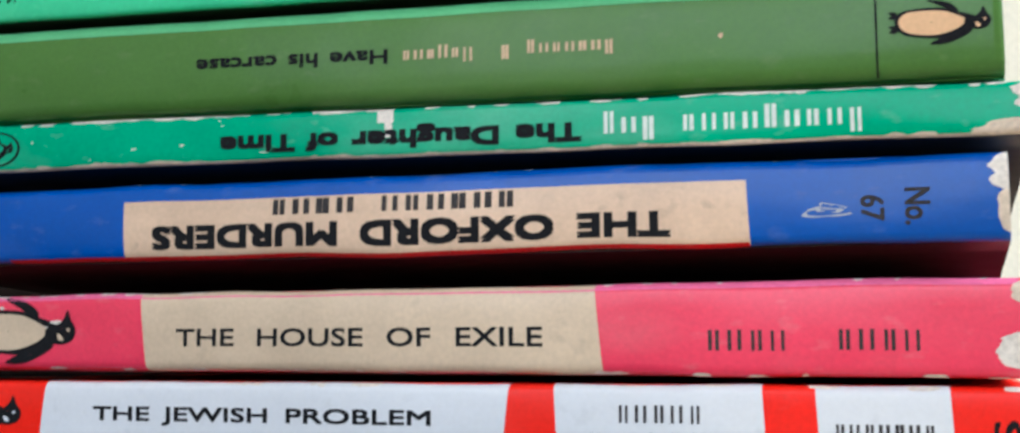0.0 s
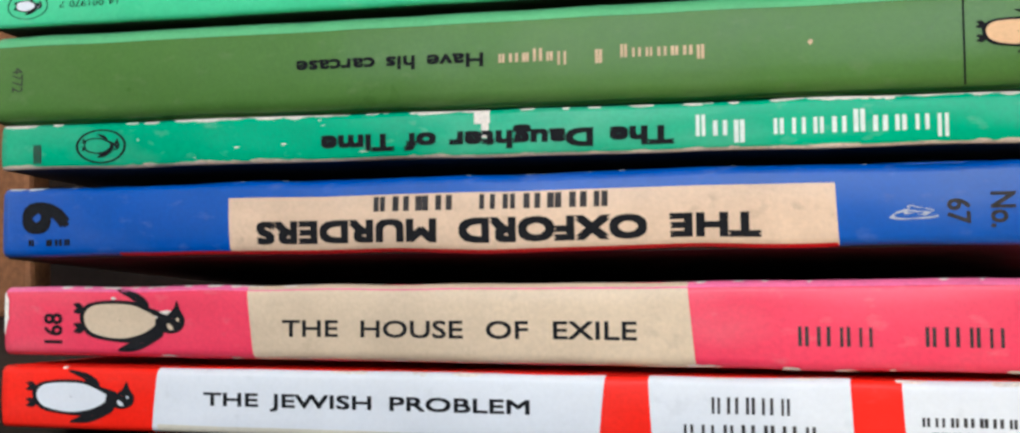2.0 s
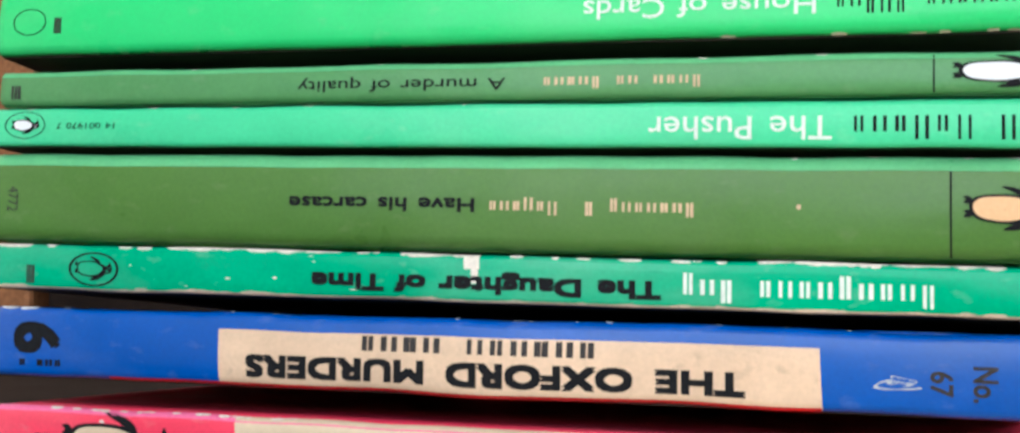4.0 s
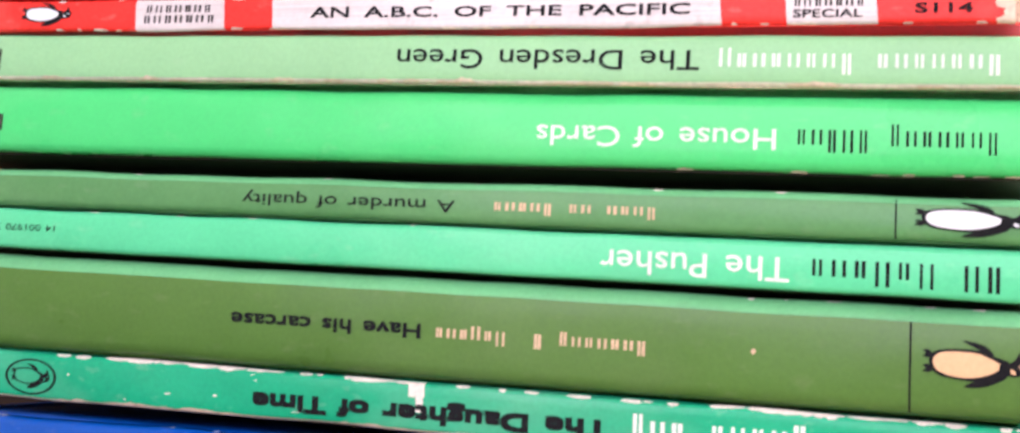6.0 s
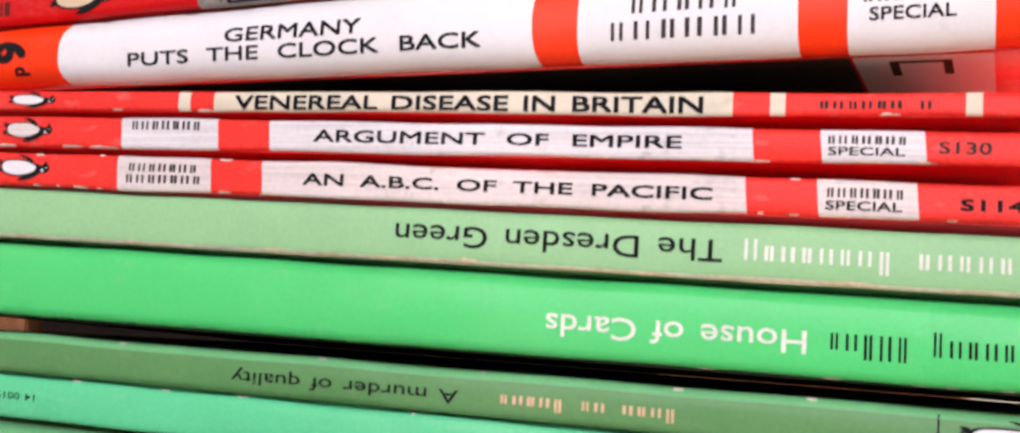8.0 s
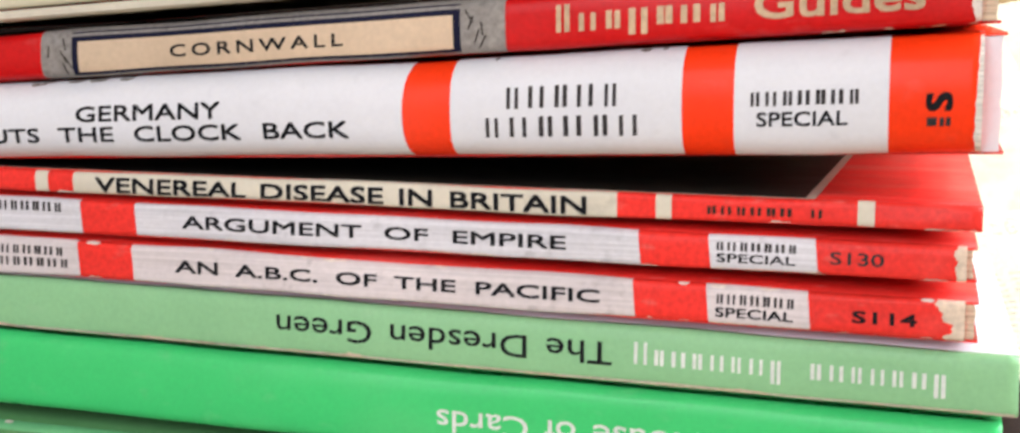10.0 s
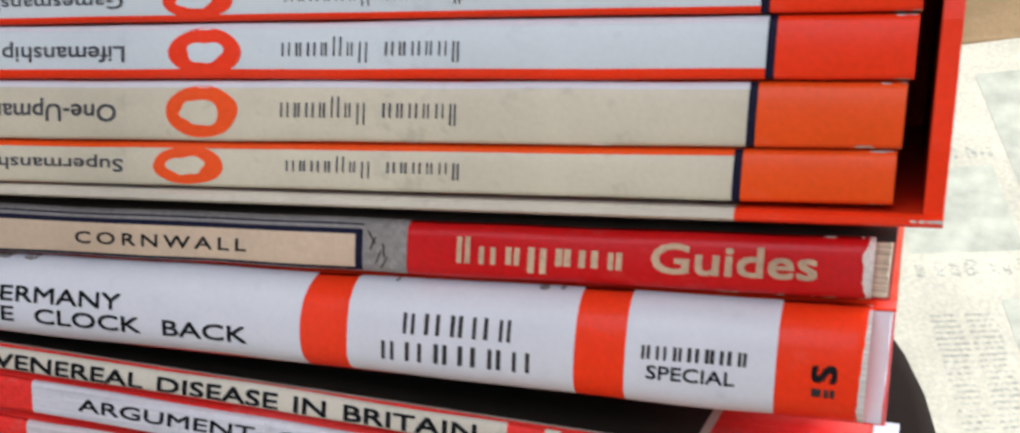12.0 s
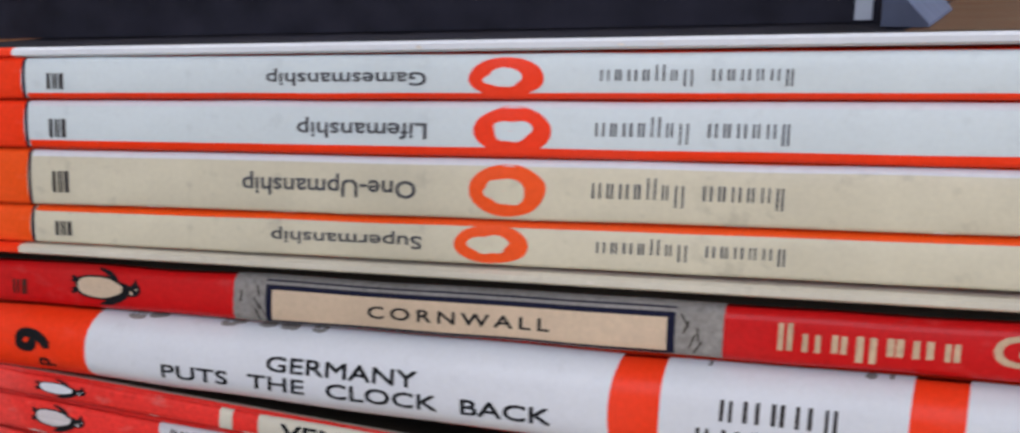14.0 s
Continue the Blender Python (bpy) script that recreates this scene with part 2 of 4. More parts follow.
class Book:
    """One paperback lying flat, its spine to the front. Heights in millimetres at x = -90 and x = 90, at the spine and at the back."""

    def __init__(self, label, x, low, high, back_low, back_high, cover, r=1.0, bulge=0.25, y=0.0, wave=0.10, pages=None, top=None, bottom=None, depth=DEPTH, trim=0.0, cat="book", name="paperback_book", group="stacked paperbacks"):
        self.x, self.low, self.high, self.bl, self.bh = x, low, high, back_low, back_high
        self.r, self.bulge, self.y, self.wave, self.depth = r, bulge, y, wave, depth
        self.sx = (x[0], x[1] - trim)  # the spine ends short of the covers where its end is worn away
        self.seed = x[0] * 3.1 + low[0] * 7.7
        self.lean = ((low[0] + high[0]) - (back_low[0] + back_high[0])) / 2 / depth
        self.origin = Vector((sum(x) / 2000, 0.05, (back_low[0] + back_low[1]) / 2000))
        self.thing = empty(name, self.origin, label, cat, group)
        self.cover = cover
        self.build_spine(cover)
        self.build_cover("front_cover", top or cover, True)
        self.build_cover("back_cover", bottom or cover, False)
        self.build_pages(pages or PAGES)

    def ends(self, pair, u):
        return pair[0] + (pair[1] - pair[0]) * (u + 90) / 180

    def at(self, u, v, off=0.0):
        """A point of the spine: u millimetres along, v from 0 at its foot to 1 at its head, off millimetres proud of it."""
        lo, hi = self.ends(self.low, u), self.ends(self.high, u)
        h = hi - lo
        r = min(self.r, h * 0.45)
        d = max(min(v, 1 - v) * h, 0.0)
        y = r - math.sqrt(max(r * r - (r - d) ** 2, 0.0)) if d < r else 0.0
        y -= self.bulge * (1 - (2 * v - 1) ** 2)
        y += self.wave * noise.noise((u * 0.045 + self.seed, v * 1.3, 3.0)) * 2
        y += self.wave * 0.3 * noise.noise((u * 0.20 + self.seed, v * 0.8, 7.0))
        z = lo + h * v + 0.22 * self.wave * 10 * noise.noise((u * 0.06, self.seed, 5.0 + round(v))) * abs(2 * v - 1)
        y += self.lean * (z - (lo + hi) / 2)
        return Vector((u, self.y + y - off, z)) / 1000

    def v_steps(self, v0=0.0, v1=1.0):
        h = self.high[0] - self.low[0]
        r = min(self.r, h * 0.45) / h
        vs = sorted({0, 0.04 * r, 0.15 * r, 0.38 * r, 0.68 * r, r, *(r + (1 - 2 * r) * k / 5 for k in range(1, 5)), 1 - r, 1 - 0.68 * r, 1 - 0.38 * r, 1 - 0.15 * r, 1 - 0.04 * r, 1})
        return [v0] + [v for v in vs if v0 + 0.01 < v < v1 - 0.01] + [v1]

    def build_spine(self, mat):
        vs = self.v_steps()
        n, us = len(vs), [self.sx[0] + (self.sx[1] - self.sx[0]) * k / 120 for k in range(121)]
        verts, faces = [], []
        for u in us:
            for v in vs:
                verts.append(self.at(u, v))
            for v in vs[::-1]:
                p = self.at(u, 0.5 + (v - 0.5) * 0.93, -0.45)
                verts.append(p)
        m = 2 * n
        for k in range(len(us) - 1):
            for j in range(m):
                faces.append((k * m + j, k * m + (j + 1) % m, (k + 1) * m + (j + 1) % m, (k + 1) * m + j))
        for k in (0, len(us) - 1):
            for j in range(n - 1):
                f = (k * m + j, k * m + j + 1, k * m + m - 2 - j, k * m + m - 1 - j)
                faces.append(f if k else f[::-1])
        faces = [f[::-1] for f in faces]
        mesh_object("spine", verts, faces, mat, self.thing, self.origin)

    def surface(self, u, y, top):
        """The height of the upper or lower face of the book, y millimetres behind its spine's front."""
        k = min(max(y / self.depth, 0), 1)
        a, b = (self.high, self.bh) if top else (self.low, self.bl)
        return self.ends(a, u) * (1 - k) + self.ends(b, u) * k

    def build_cover(self, name, mat, top):
        us = [self.x[0] + (self.x[1] - self.x[0]) * k / 20 for k in range(21)]
        ys = [self.r + (self.depth - self.r) * k / 10 for k in range(11)]
        s, verts, faces = (-1 if top else 1), [], []
        edge = self.lean * (self.high[0] - self.low[0]) / 2 * (1 if top else -1)
        for layer in (0.02, 0.38):
            for u in us:
                for y in ys:
                    yy = self.y + y + edge * (1 - y / self.depth)
                    verts.append(Vector((u, yy, self.surface(u, y, top) + s * layer)) / 1000)
        a, b = len(us), len(ys)
        def i(l, p, q):
            return l * a * b + p * b + q
        for p in range(a - 1):
            for q in range(b - 1):
                f = (i(0, p, q), i(0, p + 1, q), i(0, p + 1, q + 1), i(0, p, q + 1))
                g = (i(1, p, q), i(1, p, q + 1), i(1, p + 1, q + 1), i(1, p + 1, q))
                faces += [f, g] if top else [f[::-1], g[::-1]]
        for p in range(a - 1):
            for q in (0, b - 1):
                faces.append((i(0, p, q), i(1, p, q), i(1, p + 1, q), i(0, p + 1, q)))
        for q in range(b - 1):
            for p in (0, a - 1):
                faces.append((i(0, p, q), i(1, p, q), i(1, p, q + 1), i(0, p, q + 1)))
        mesh_object(name, verts, faces, mat, self.thing, self.origin)

    def build_pages(self, mat):
        verts, faces = [], []
        rows, first = 12, 0.8 + max(self.r - 1, 0) * 0.8
        for u in (self.x[0] + 0.5, self.x[1] - 0.5):
            for y in (first, self.depth - 0.8):
                for k in range(rows + 1):
                    lo, hi = self.surface(u, y, False) + 0.42, self.surface(u, y, True) - 0.42
                    z = lo + (hi - lo) * k / rows
                    w = 0.25 * noise.noise((k * 1.7, u, y + self.seed))
                    yy = self.y + y + (self.lean * (z - (lo + hi) / 2) if y == first else 0)
                    verts.append(Vector((u + w, yy, z)) / 1000)
        n = rows + 1
        for k in range(rows):
            faces += [(k, k + 1, n + k + 1, n + k), (2 * n + k, 3 * n + k, 3 * n + k + 1, 2 * n + k + 1), (n + k, n + k + 1, 3 * n + k + 1, 3 * n + k), (k, 2 * n + k, 2 * n + k + 1, k + 1)]
        faces += [(0, n, 3 * n, 2 * n), (n - 1, 3 * n - 1, 4 * n - 1, 2 * n - 1)]
        mesh_object("page_block", verts, faces, mat, self.thing, self.origin, smooth=False)

    # -- print on the spine --
    def panel(self, name, u0, u1, mat, v0=0.0, v1=1.0, slant=0.0, off=0.05, bow=0.0, label=""):
        """A field of colour printed from u0 to u1; slant and bow shift its upright edges."""
        vs, n = self.v_steps(v0, v1), max(int(abs(u1 - u0) / 1.5), 1) + 1
        verts, faces = [], []
        for k in range(n + 1):
            for v in vs:
                u = u0 + (u1 - u0) * k / n + slant * (0.5 - v) + bow * (1 - (2 * v - 1) ** 2)
                verts.append(self.at(min(max(u, self.sx[0]), self.sx[1]), v, off))
        m = len(vs)
        for k in range(n):
            for j in range(m - 1):
                faces.append((k * m + j, (k + 1) * m + j, (k + 1) * m + j + 1, k * m + j + 1))
        return mesh_object(name, verts, faces, mat, self.thing, self.origin, label)

    def text(self, name, words, u0, u1, v0, v1, mat=INK, turn=180, weight=0.0, off=0.09, gap=1.35, spread=1.0):
        """A line of writing in the box u0..u1, v0..v1, upright (0), head down (180) or along the thickness (90, 270)."""
        unit, shape = letters(words, gap, spread)
        tall = abs(v1 - v0) * (self.high[0] - self.low[0])
        if turn in (90, 270):
            tall = abs(u1 - u0)
        wide = abs(u1 - u0) if turn in (0, 180) else abs(v1 - v0) * (self.high[0] - self.low[0])
        dx, dy = weight * tall / wide, weight
        pts, faces, proud = [], [], []
        for k, (sx, sy) in enumerate(((0, 0),) if not weight else ((-1, -1), (1, -1), (-1, 1), (1, 1), (0, 0))):
            faces += [tuple(i + len(pts) for i in f) for f in shape]
            pts += [(dx + a * (1 - 2 * dx) + sx * dx, dy + c * (1 - 2 * dy) + sy * dy) for a, c in unit]
            proud += [k * 0.004] * len(unit)
        verts = []
        for (a, b), p in zip(pts, proud):
            if turn == 180:
                a, b = 1 - a, 1 - b
            elif turn == 90:
                a, b = b, 1 - a
            elif turn == 270:
                a, b = 1 - b, a
            verts.append(self.at(u0 + (u1 - u0) * a, v0 + (v1 - v0) * b, off + p))
        return mesh_object(name, verts, faces, mat, self.thing, self.origin, smooth=False)

    def bars(self, name, pattern, u0, u1, v0, v1, mat=FADED, turn=180, thick=0.5, off=0.09):
        """Plain bars in place of writing: T tall, x low, p reaching below the line, blank a gap."""
        verts, faces, n = [], [], len(pattern)
        step = (u1 - u0) / n
        for k, c in enumerate(pattern):
            if c == " ":
                continue
            lo, hi = {"T": (0.22, 1.0), "x": (0.22, 0.74), "p": (0.0, 0.74), "C": (0.0, 1.0)}[c]
            for shift in (0.26, 0.66):
                vary = 0.5 + 0.5 * math.sin(k * 5.3 + shift * 17 + n)
                wide = thick * (0.40 + 0.14 * vary)
                a = u0 + step * (k + shift + 0.06 * math.sin(k * 3.1 + shift * 9) - wide / 2)
                b, l, h = a + step * wide, lo + 0.04 * vary, hi - 0.05 * (1 - vary)
                if turn == 180:
                    a, b, l, h = u0 + u1 - b, u0 + u1 - a, 1 - hi, 1 - lo
                i, m = len(verts), 6
                for q in range(m + 1):
                    w = l + (h - l) * q / m
                    verts += [self.at(a, v0 + (v1 - v0) * w, off), self.at(b, v0 + (v1 - v0) * w, off)]
                faces += [(i + 2 * q, i + 2 * q + 1, i + 2 * q + 3, i + 2 * q + 2) for q in range(m)]
        return tagged(mesh_object(name, verts, faces, mat, self.thing, self.origin, smooth=False), kind="stuff")

    def disc(self, name, u0, u1, v0, v1, mat, off=0.07, inner=0.0, ragged=0.0, label=""):
        """An oval, or an oval ring."""
        verts, faces, n = [], [], 40
        for ring in ((1.0, inner) if inner else (1.0, 0.66, 0.33, 0.02)):
            for k in range(n):
                t = 2 * math.pi * k / n
                w = ring * (1 + ragged * noise.noise((math.cos(t) * 1.4 + self.seed, math.sin(t) * 1.4, ring * 3 + u0)))
                verts.append(self.at((u0 + u1) / 2 + (u1 - u0) / 2 * math.cos(t) * w, (v0 + v1) / 2 + (v1 - v0) / 2 * math.sin(t) * w, off))
        for r in range(len(verts) // n - 1):
            for k in range(n):
                faces.append((r * n + k, r * n + (k + 1) % n, (r + 1) * n + (k + 1) % n, (r + 1) * n + k)[::-1])
        return mesh_object(name, verts, faces, mat, self.thing, self.origin, label)

    def blob(self, name, outline, place, mat, off):
        """A printed patch with a smooth outline; place() turns its own coordinates into millimetres along and height on the spine."""
        ring, n = [], len(outline)
        for k in range(n):
            p = [Vector(outline[(k + d) % n]) for d in (-1, 0, 1, 2)]
            for q in (0.0, 0.25, 0.5, 0.75):
                ring.append(0.5 * (2 * p[1] + (p[2] - p[0]) * q + (2 * p[0] - 5 * p[1] + 4 * p[2] - p[3]) * q * q + (3 * p[1] - p[0] - 3 * p[2] + p[3]) * q ** 3))
        mid = sum(ring, Vector((0, 0))) / len(ring)
        verts, faces, m = [], [], len(ring)
        for w in (1.0, 0.6, 0.25, 0.02):
            for p in ring:
                u, v = place(mid + (p - mid) * w)
                verts.append(self.at(u, min(max(v, 0.01), 0.99), off))
        for r in range(3):
            faces += [(r * m + k, r * m + (k + 1) % m, (r + 1) * m + (k + 1) % m, (r + 1) * m + k) for k in range(m)]
        return mesh_object(name, verts, faces, mat, self.thing, self.origin, smooth=False)

    def emblem(self, u0, u1, v0, v1, pale):
        """The publisher's mark in plain shapes: a pale oval field edged in black, a black end and four black strokes."""
        def place(p):
            return (u0 + u1) / 2 + (u1 - u0) * p[0], (v0 + v1) / 2 + (v1 - v0) * p[1]
        self.blob("emblem_outline", [(-0.44, 0.0), (-0.41, 0.20), (-0.28, 0.30), (0.0, 0.31), (0.18, 0.20), (0.33, 0.10), (0.36, -0.06), (0.30, -0.20), (0.10, -0.34), (-0.14, -0.33), (-0.36, -0.24)], place, INK, 0.07)
        self.blob("emblem_field", [(-0.40, 0.0), (-0.37, 0.17), (-0.26, 0.25), (0.0, 0.25), (0.16, 0.14), (0.25, 0.02), (0.20, -0.12), (0.06, -0.24), (-0.12, -0.28), (-0.33, -0.19)], place, pale, 0.09)
        self.blob("emblem_end", [(0.24, 0.03), (0.33, 0.08), (0.39, 0.18), (0.42, 0.30), (0.45, 0.16), (0.49, 0.02), (0.46, -0.14), (0.36, -0.20), (0.25, -0.12)], place, INK, 0.11)
        self.blob("emblem_fleck", [(0.34, -0.04), (0.38, -0.08), (0.39, -0.14), (0.35, -0.13)], place, pale, 0.13)
        self.blob("emblem_fleck", [(0.42, 0.04), (0.44, 0.03), (0.44, -0.01), (0.42, 0.0)], place, pale, 0.13)
        self.blob("emblem_stroke", [(0.14, 0.18), (0.02, 0.34), (-0.12, 0.49), (0.02, 0.46), (0.12, 0.38), (0.18, 0.24)], place, INK, 0.10)
        self.blob("emblem_stroke", [(0.26, -0.16), (0.06, -0.30), (-0.10, -0.46), (0.02, -0.48), (0.14, -0.42), (0.30, -0.24)], place, INK, 0.10)
        for t in (0.19, -0.12):
            self.blob("emblem_foot", [(-0.40, t - 0.02), (-0.44, t - 0.09), (-0.50, t - 0.06), (-0.47, t), (-0.50, t + 0.06), (-0.44, t + 0.08)], place, INK, 0.08)

    def scuffs(self, count, side, mat, size=1.5, lo=None, hi=None, seed=1, name="scuffed_edge"):
        """Rubbed spots of bare paper along the head, the foot or the whole face of the spine."""
        rng = random.Random(seed + int(self.seed))
        verts, faces = [], []
        lo, hi = lo if lo is not None else self.sx[0], hi if hi is not None else self.sx[1]
        h = self.high[0] - self.low[0]
        for _ in range(count):
            u = rng.uniform(lo, hi)
            w = size * rng.uniform(0.4, 2.2)
            t = min(size * rng.uniform(0.12, 0.42) / h, 0.3)
            v = {"head": 1 - t * 0.45, "foot": t * 0.45, "face": rng.uniform(0.1, 0.9)}[side]
            i, n = len(verts), 14
            for k in range(n):
                a = 2 * math.pi * k / n
                q = rng.uniform(0.7, 1.05)
                verts.append(self.at(min(max(u + w * math.cos(a) * q, self.sx[0]), self.sx[1]), min(max(v + t * math.sin(a) * q, 0.0), 1.0), 0.075))
            verts.append(self.at(min(max(u, self.sx[0]), self.sx[1]), min(max(v, 0), 1), 0.08))
            faces += [(i + n, i + k, i + (k + 1) % n) for k in range(n)]
        return tagged(mesh_object(name, verts, faces, mat, self.thing, self.origin, "spots of bare paper where the print is rubbed off", smooth=False), kind="stuff")

    def torn(self, u0, v0, v1, mat, seed=1, jag=1.2, right=True, off=0.11, lift=0.0):
        """A ragged patch of bare paper at an end of the spine, from u0 outwards."""
        n = 36
        end = self.sx[1] + 0.02 if right else self.sx[0] - 0.02
        verts, faces = [], []
        for k in range(n + 1):
            v, q = v0 + (v1 - v0) * k / n, abs(2 * k / n - 1)
            rag = noise.noise((k * 0.09, seed * 3.3, 0)) + 0.3 * noise.noise((k * 0.3, seed * 5.1, 2)) + 0.12 * noise.noise((k * 0.9, seed, 4))
            cut = u0 + jag * 1.4 * rag * (1 if right else -1) + q ** 4 * (end - u0) * (0.9 if v1 - v0 < 0.9 else 0.2)
            cut = min(cut, end) if right else max(cut, end)
            for p in range(4):
                verts.append(self.at(cut + (end - cut) * p / 3, v, off + lift * p))
        for k in range(n):
            for p in range(3):
                faces.append((k * 4 + p, k * 4 + p + 1, k * 4 + p + 5, k * 4 + p + 4))
        return mesh_object("torn_patch", verts, faces, mat, self.thing, self.origin, "torn end where the printed layer is gone")


# the pile, from the foot up: heights at the spine, left and right; at the back the books lie close on one another
FRONT = {
    "problem": ((2.4, 0.2), (13.3, 11.6)), "exile": ((15.2, 12.7), (27.1, 26.1)), "oxford": ((32.3, 30.9), (44.6, 42.9)),
    "daughter": ((47.9, 45.0), (55.8, 52.1)), "carcase": ((56.2, 52.9), (71.9, 67.7)), "pusher": ((73.1, 68.9), (79.9, 76.0)),
    "quality": ((80.3, 76.6), (86.5, 82.9)), "cards": ((89.4, 85.6), (101.0, 96.4)), "dresden": ((101.9, 97.6), (109.7, 105.0)),
    "pacific": ((110.1, 106.5), (115.5, 111.4)), "empire": ((116.2, 114.0), (121.3, 118.1)), "britain": ((122.0, 120.1), (125.2, 123.0)),
    "clock": ((125.3, 129.6), (134.9, 144.0)), "cornwall": ((135.2, 145.0), (141.6, 152.3)), "box": ((143.5, 154.5), (173.0, 186.2)),
}
TIP = (0.02, 0.035, 0.05, 0.06, 0.075, 0.09, 0.10, 0.115, 0.125, 0.115, 0.105, 0.10, 0.07, 0.055, 0.05)  # how far each book is tipped back
BACK, _lo = {}, (0.3, 0.3)
for (_k, (_a, _b)), _t in zip(FRONT.items(), TIP):
    _hi = (_b[0] - _t * DEPTH, _b[1] - _t * DEPTH)
    BACK[_k] = (_lo, _hi)
    _lo = (_hi[0] + 0.05, _hi[1] + 0.05)
# the two books under the slipcase bear on what lies below along their left half only
BACK["clock"] = ((BACK["clock"][0][0], 120.6), BACK["clock"][1])
BACK["cornwall"] = (BACK["cornwall"][0], (137.9, 146.2))
BACK["box"] = ((138.0, 149.0), (167.5, 180.7))


def book(key, label, x, cover, **more):
    return Book(label, x, *FRONT[key], *BACK[key], cover, **more)


# -- red and white political paperback at the foot --
b = book("problem", "red and white paperback at the foot of the pile", (-100.6, 82.5), RED, r=1.2, pages=WHITE_PAGES)
b.panel("title_panel", -69.5, 9.0, WHITE, slant=-1.2)
b.panel("author_panel", 16.6, 46.4, WHITE, slant=0.6)
b.panel("series_panel", 53.6, 71.2, WHITE, slant=0.6)
b.text("title", "THE JEWISH PROBLEM", -60.0, -2.4, 0.38, 0.65, turn=0, weight=0.034, gap=1.6)
b.bars("author_line", "CCCCC", 25.4, 38.2, 0.52, 0.75, turn=0, thick=0.36)
b.bars("author_line", "CCCCCCC", 21.0, 42.0, 0.16, 0.39, turn=0, thick=0.36)
b.bars("series_mark", "CCCCCCC", 55.6, 69.2, 0.43, 0.55, turn=0, thick=0.5)
b.text("series_line", "SPECIAL", 57.2, 67.6, 0.25, 0.36, turn=0, weight=0.022)
b.text("number", "S", 76.2, 79.6, 0.30, 0.62, turn=270, weight=0.022)
b.emblem(-95.5, -73.2, 0.10, 0.95, WHITE)
b.panel("foot_stain", -69, 70, OLD_WHITE, 0.0, 0.13, off=0.06)
b.scuffs(14, "head", BARE_PALE, 1.2)
b.scuffs(10, "foot", BARE, 1.4)

# -- pink travel paperback --
b = book("exile", "worn pink paperback with a beige title panel", (-99.8, 81.5), PINK, r=1.5, wave=0.14)
b.panel("title_panel", -51.0, 23.2, BEIGE, slant=1.2)
b.text("title", "THE HOUSE OF EXILE", -45.0, 14.9, 0.31, 0.54, turn=0, weight=0.026, gap=2.3)
b.bars("author_line", "CCCC  CCCC", 38.3, 68.0, 0.27, 0.49, FADED, turn=0, thick=0.34)
b.text("number", "168", -91.6, -87.8, 0.18, 0.62, turn=270, weight=0.022)
b.emblem(-85.6, -63.2, 0.06, 0.98, BEIGE)
# gloss highlight along the head, painted as a paler pink strip
b.panel("head_edge", -99.6, 80, PINK_HIGHLIGHT, 0.93, 1.0, off=0.045, label="paler strip along the upper edge")
b.scuffs(16, "head", BARE_PALE, 0.7, -98, -40)
b.scuffs(7, "head", BARE_PALE, 0.5, 20, 80, 2)
b.scuffs(14, "foot", BARE_PALE, 0.9)
b.scuffs(5, "face", BARE_PALE, 0.9, -80, -50, 5)
b.torn(77.2, 0.08, 0.48, BARE_PALE, 3)
b.torn(79.2, 0.70, 1.0, BARE, 8, 0.8)
b.torn(-98.9, 0.3, 0.95, BARE_PALE, 4, 0.5, right=False)

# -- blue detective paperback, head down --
# underside near black: shade of the gap below put into its colour
b = book("oxford", "scuffed blue paperback with a tan title label", (-100, 79.4), BLUE, r=1.5, wave=0.2, bottom=DARK_PRINT_SHADE)
b.panel("title_label", -54.6, 44.9, TAN, 0.02, 0.77, slant=0.6)
b.bars("author_line", "TTTTTT TTTT", -29.2, 11.4, 0.55, 0.80, turn=180, thick=0.55)
b.text("title", "THE OXFORD MURDERS", -49.4, 34.0, 0.13, 0.45, weight=0.075, gap=1.7)
b.text("number", "No.", 66.0, 69.4, 0.20, 0.62, FADED, turn=90, weight=0.026)
b.text("number", "67", 60.2, 63.4, 0.25, 0.55, FADED, turn=90, weight=0.026)
b.text("price", "6", -96.0, -86.0, 0.34, 0.80, INK, turn=90, weight=0.044)
b.bars("price_mark", "xxx x", -95.0, -85.6, 0.12, 0.30, INK, thick=0.6)
b.disc("scratch_mark", 52.2, 58.6, 0.31, 0.41, SHEEN, 0.08, inner=0.86, ragged=0.5)
b.disc("scratch_mark", 54.0, 58.0, 0.36, 0.47, SHEEN, 0.08, inner=0.88, ragged=0.7)
b.scuffs(14, "head", SHEEN, 0.45)
b.scuffs(7, "head", WHITE, 0.8, -99, -88, 4)
# pink book's reflection on the foot, painted as a thin red strip
b.panel("foot_edge", -76, 45, DEEP_RED, 0.0, 0.05, off=0.07, label="red lower edge painted as a reflection of the pink book")
b.torn(76.6, 0.55, 1.0, BARE_PALE, 6, 1.0)
b.torn(78.0, 0.1, 0.6, BARE, 7, 0.5)

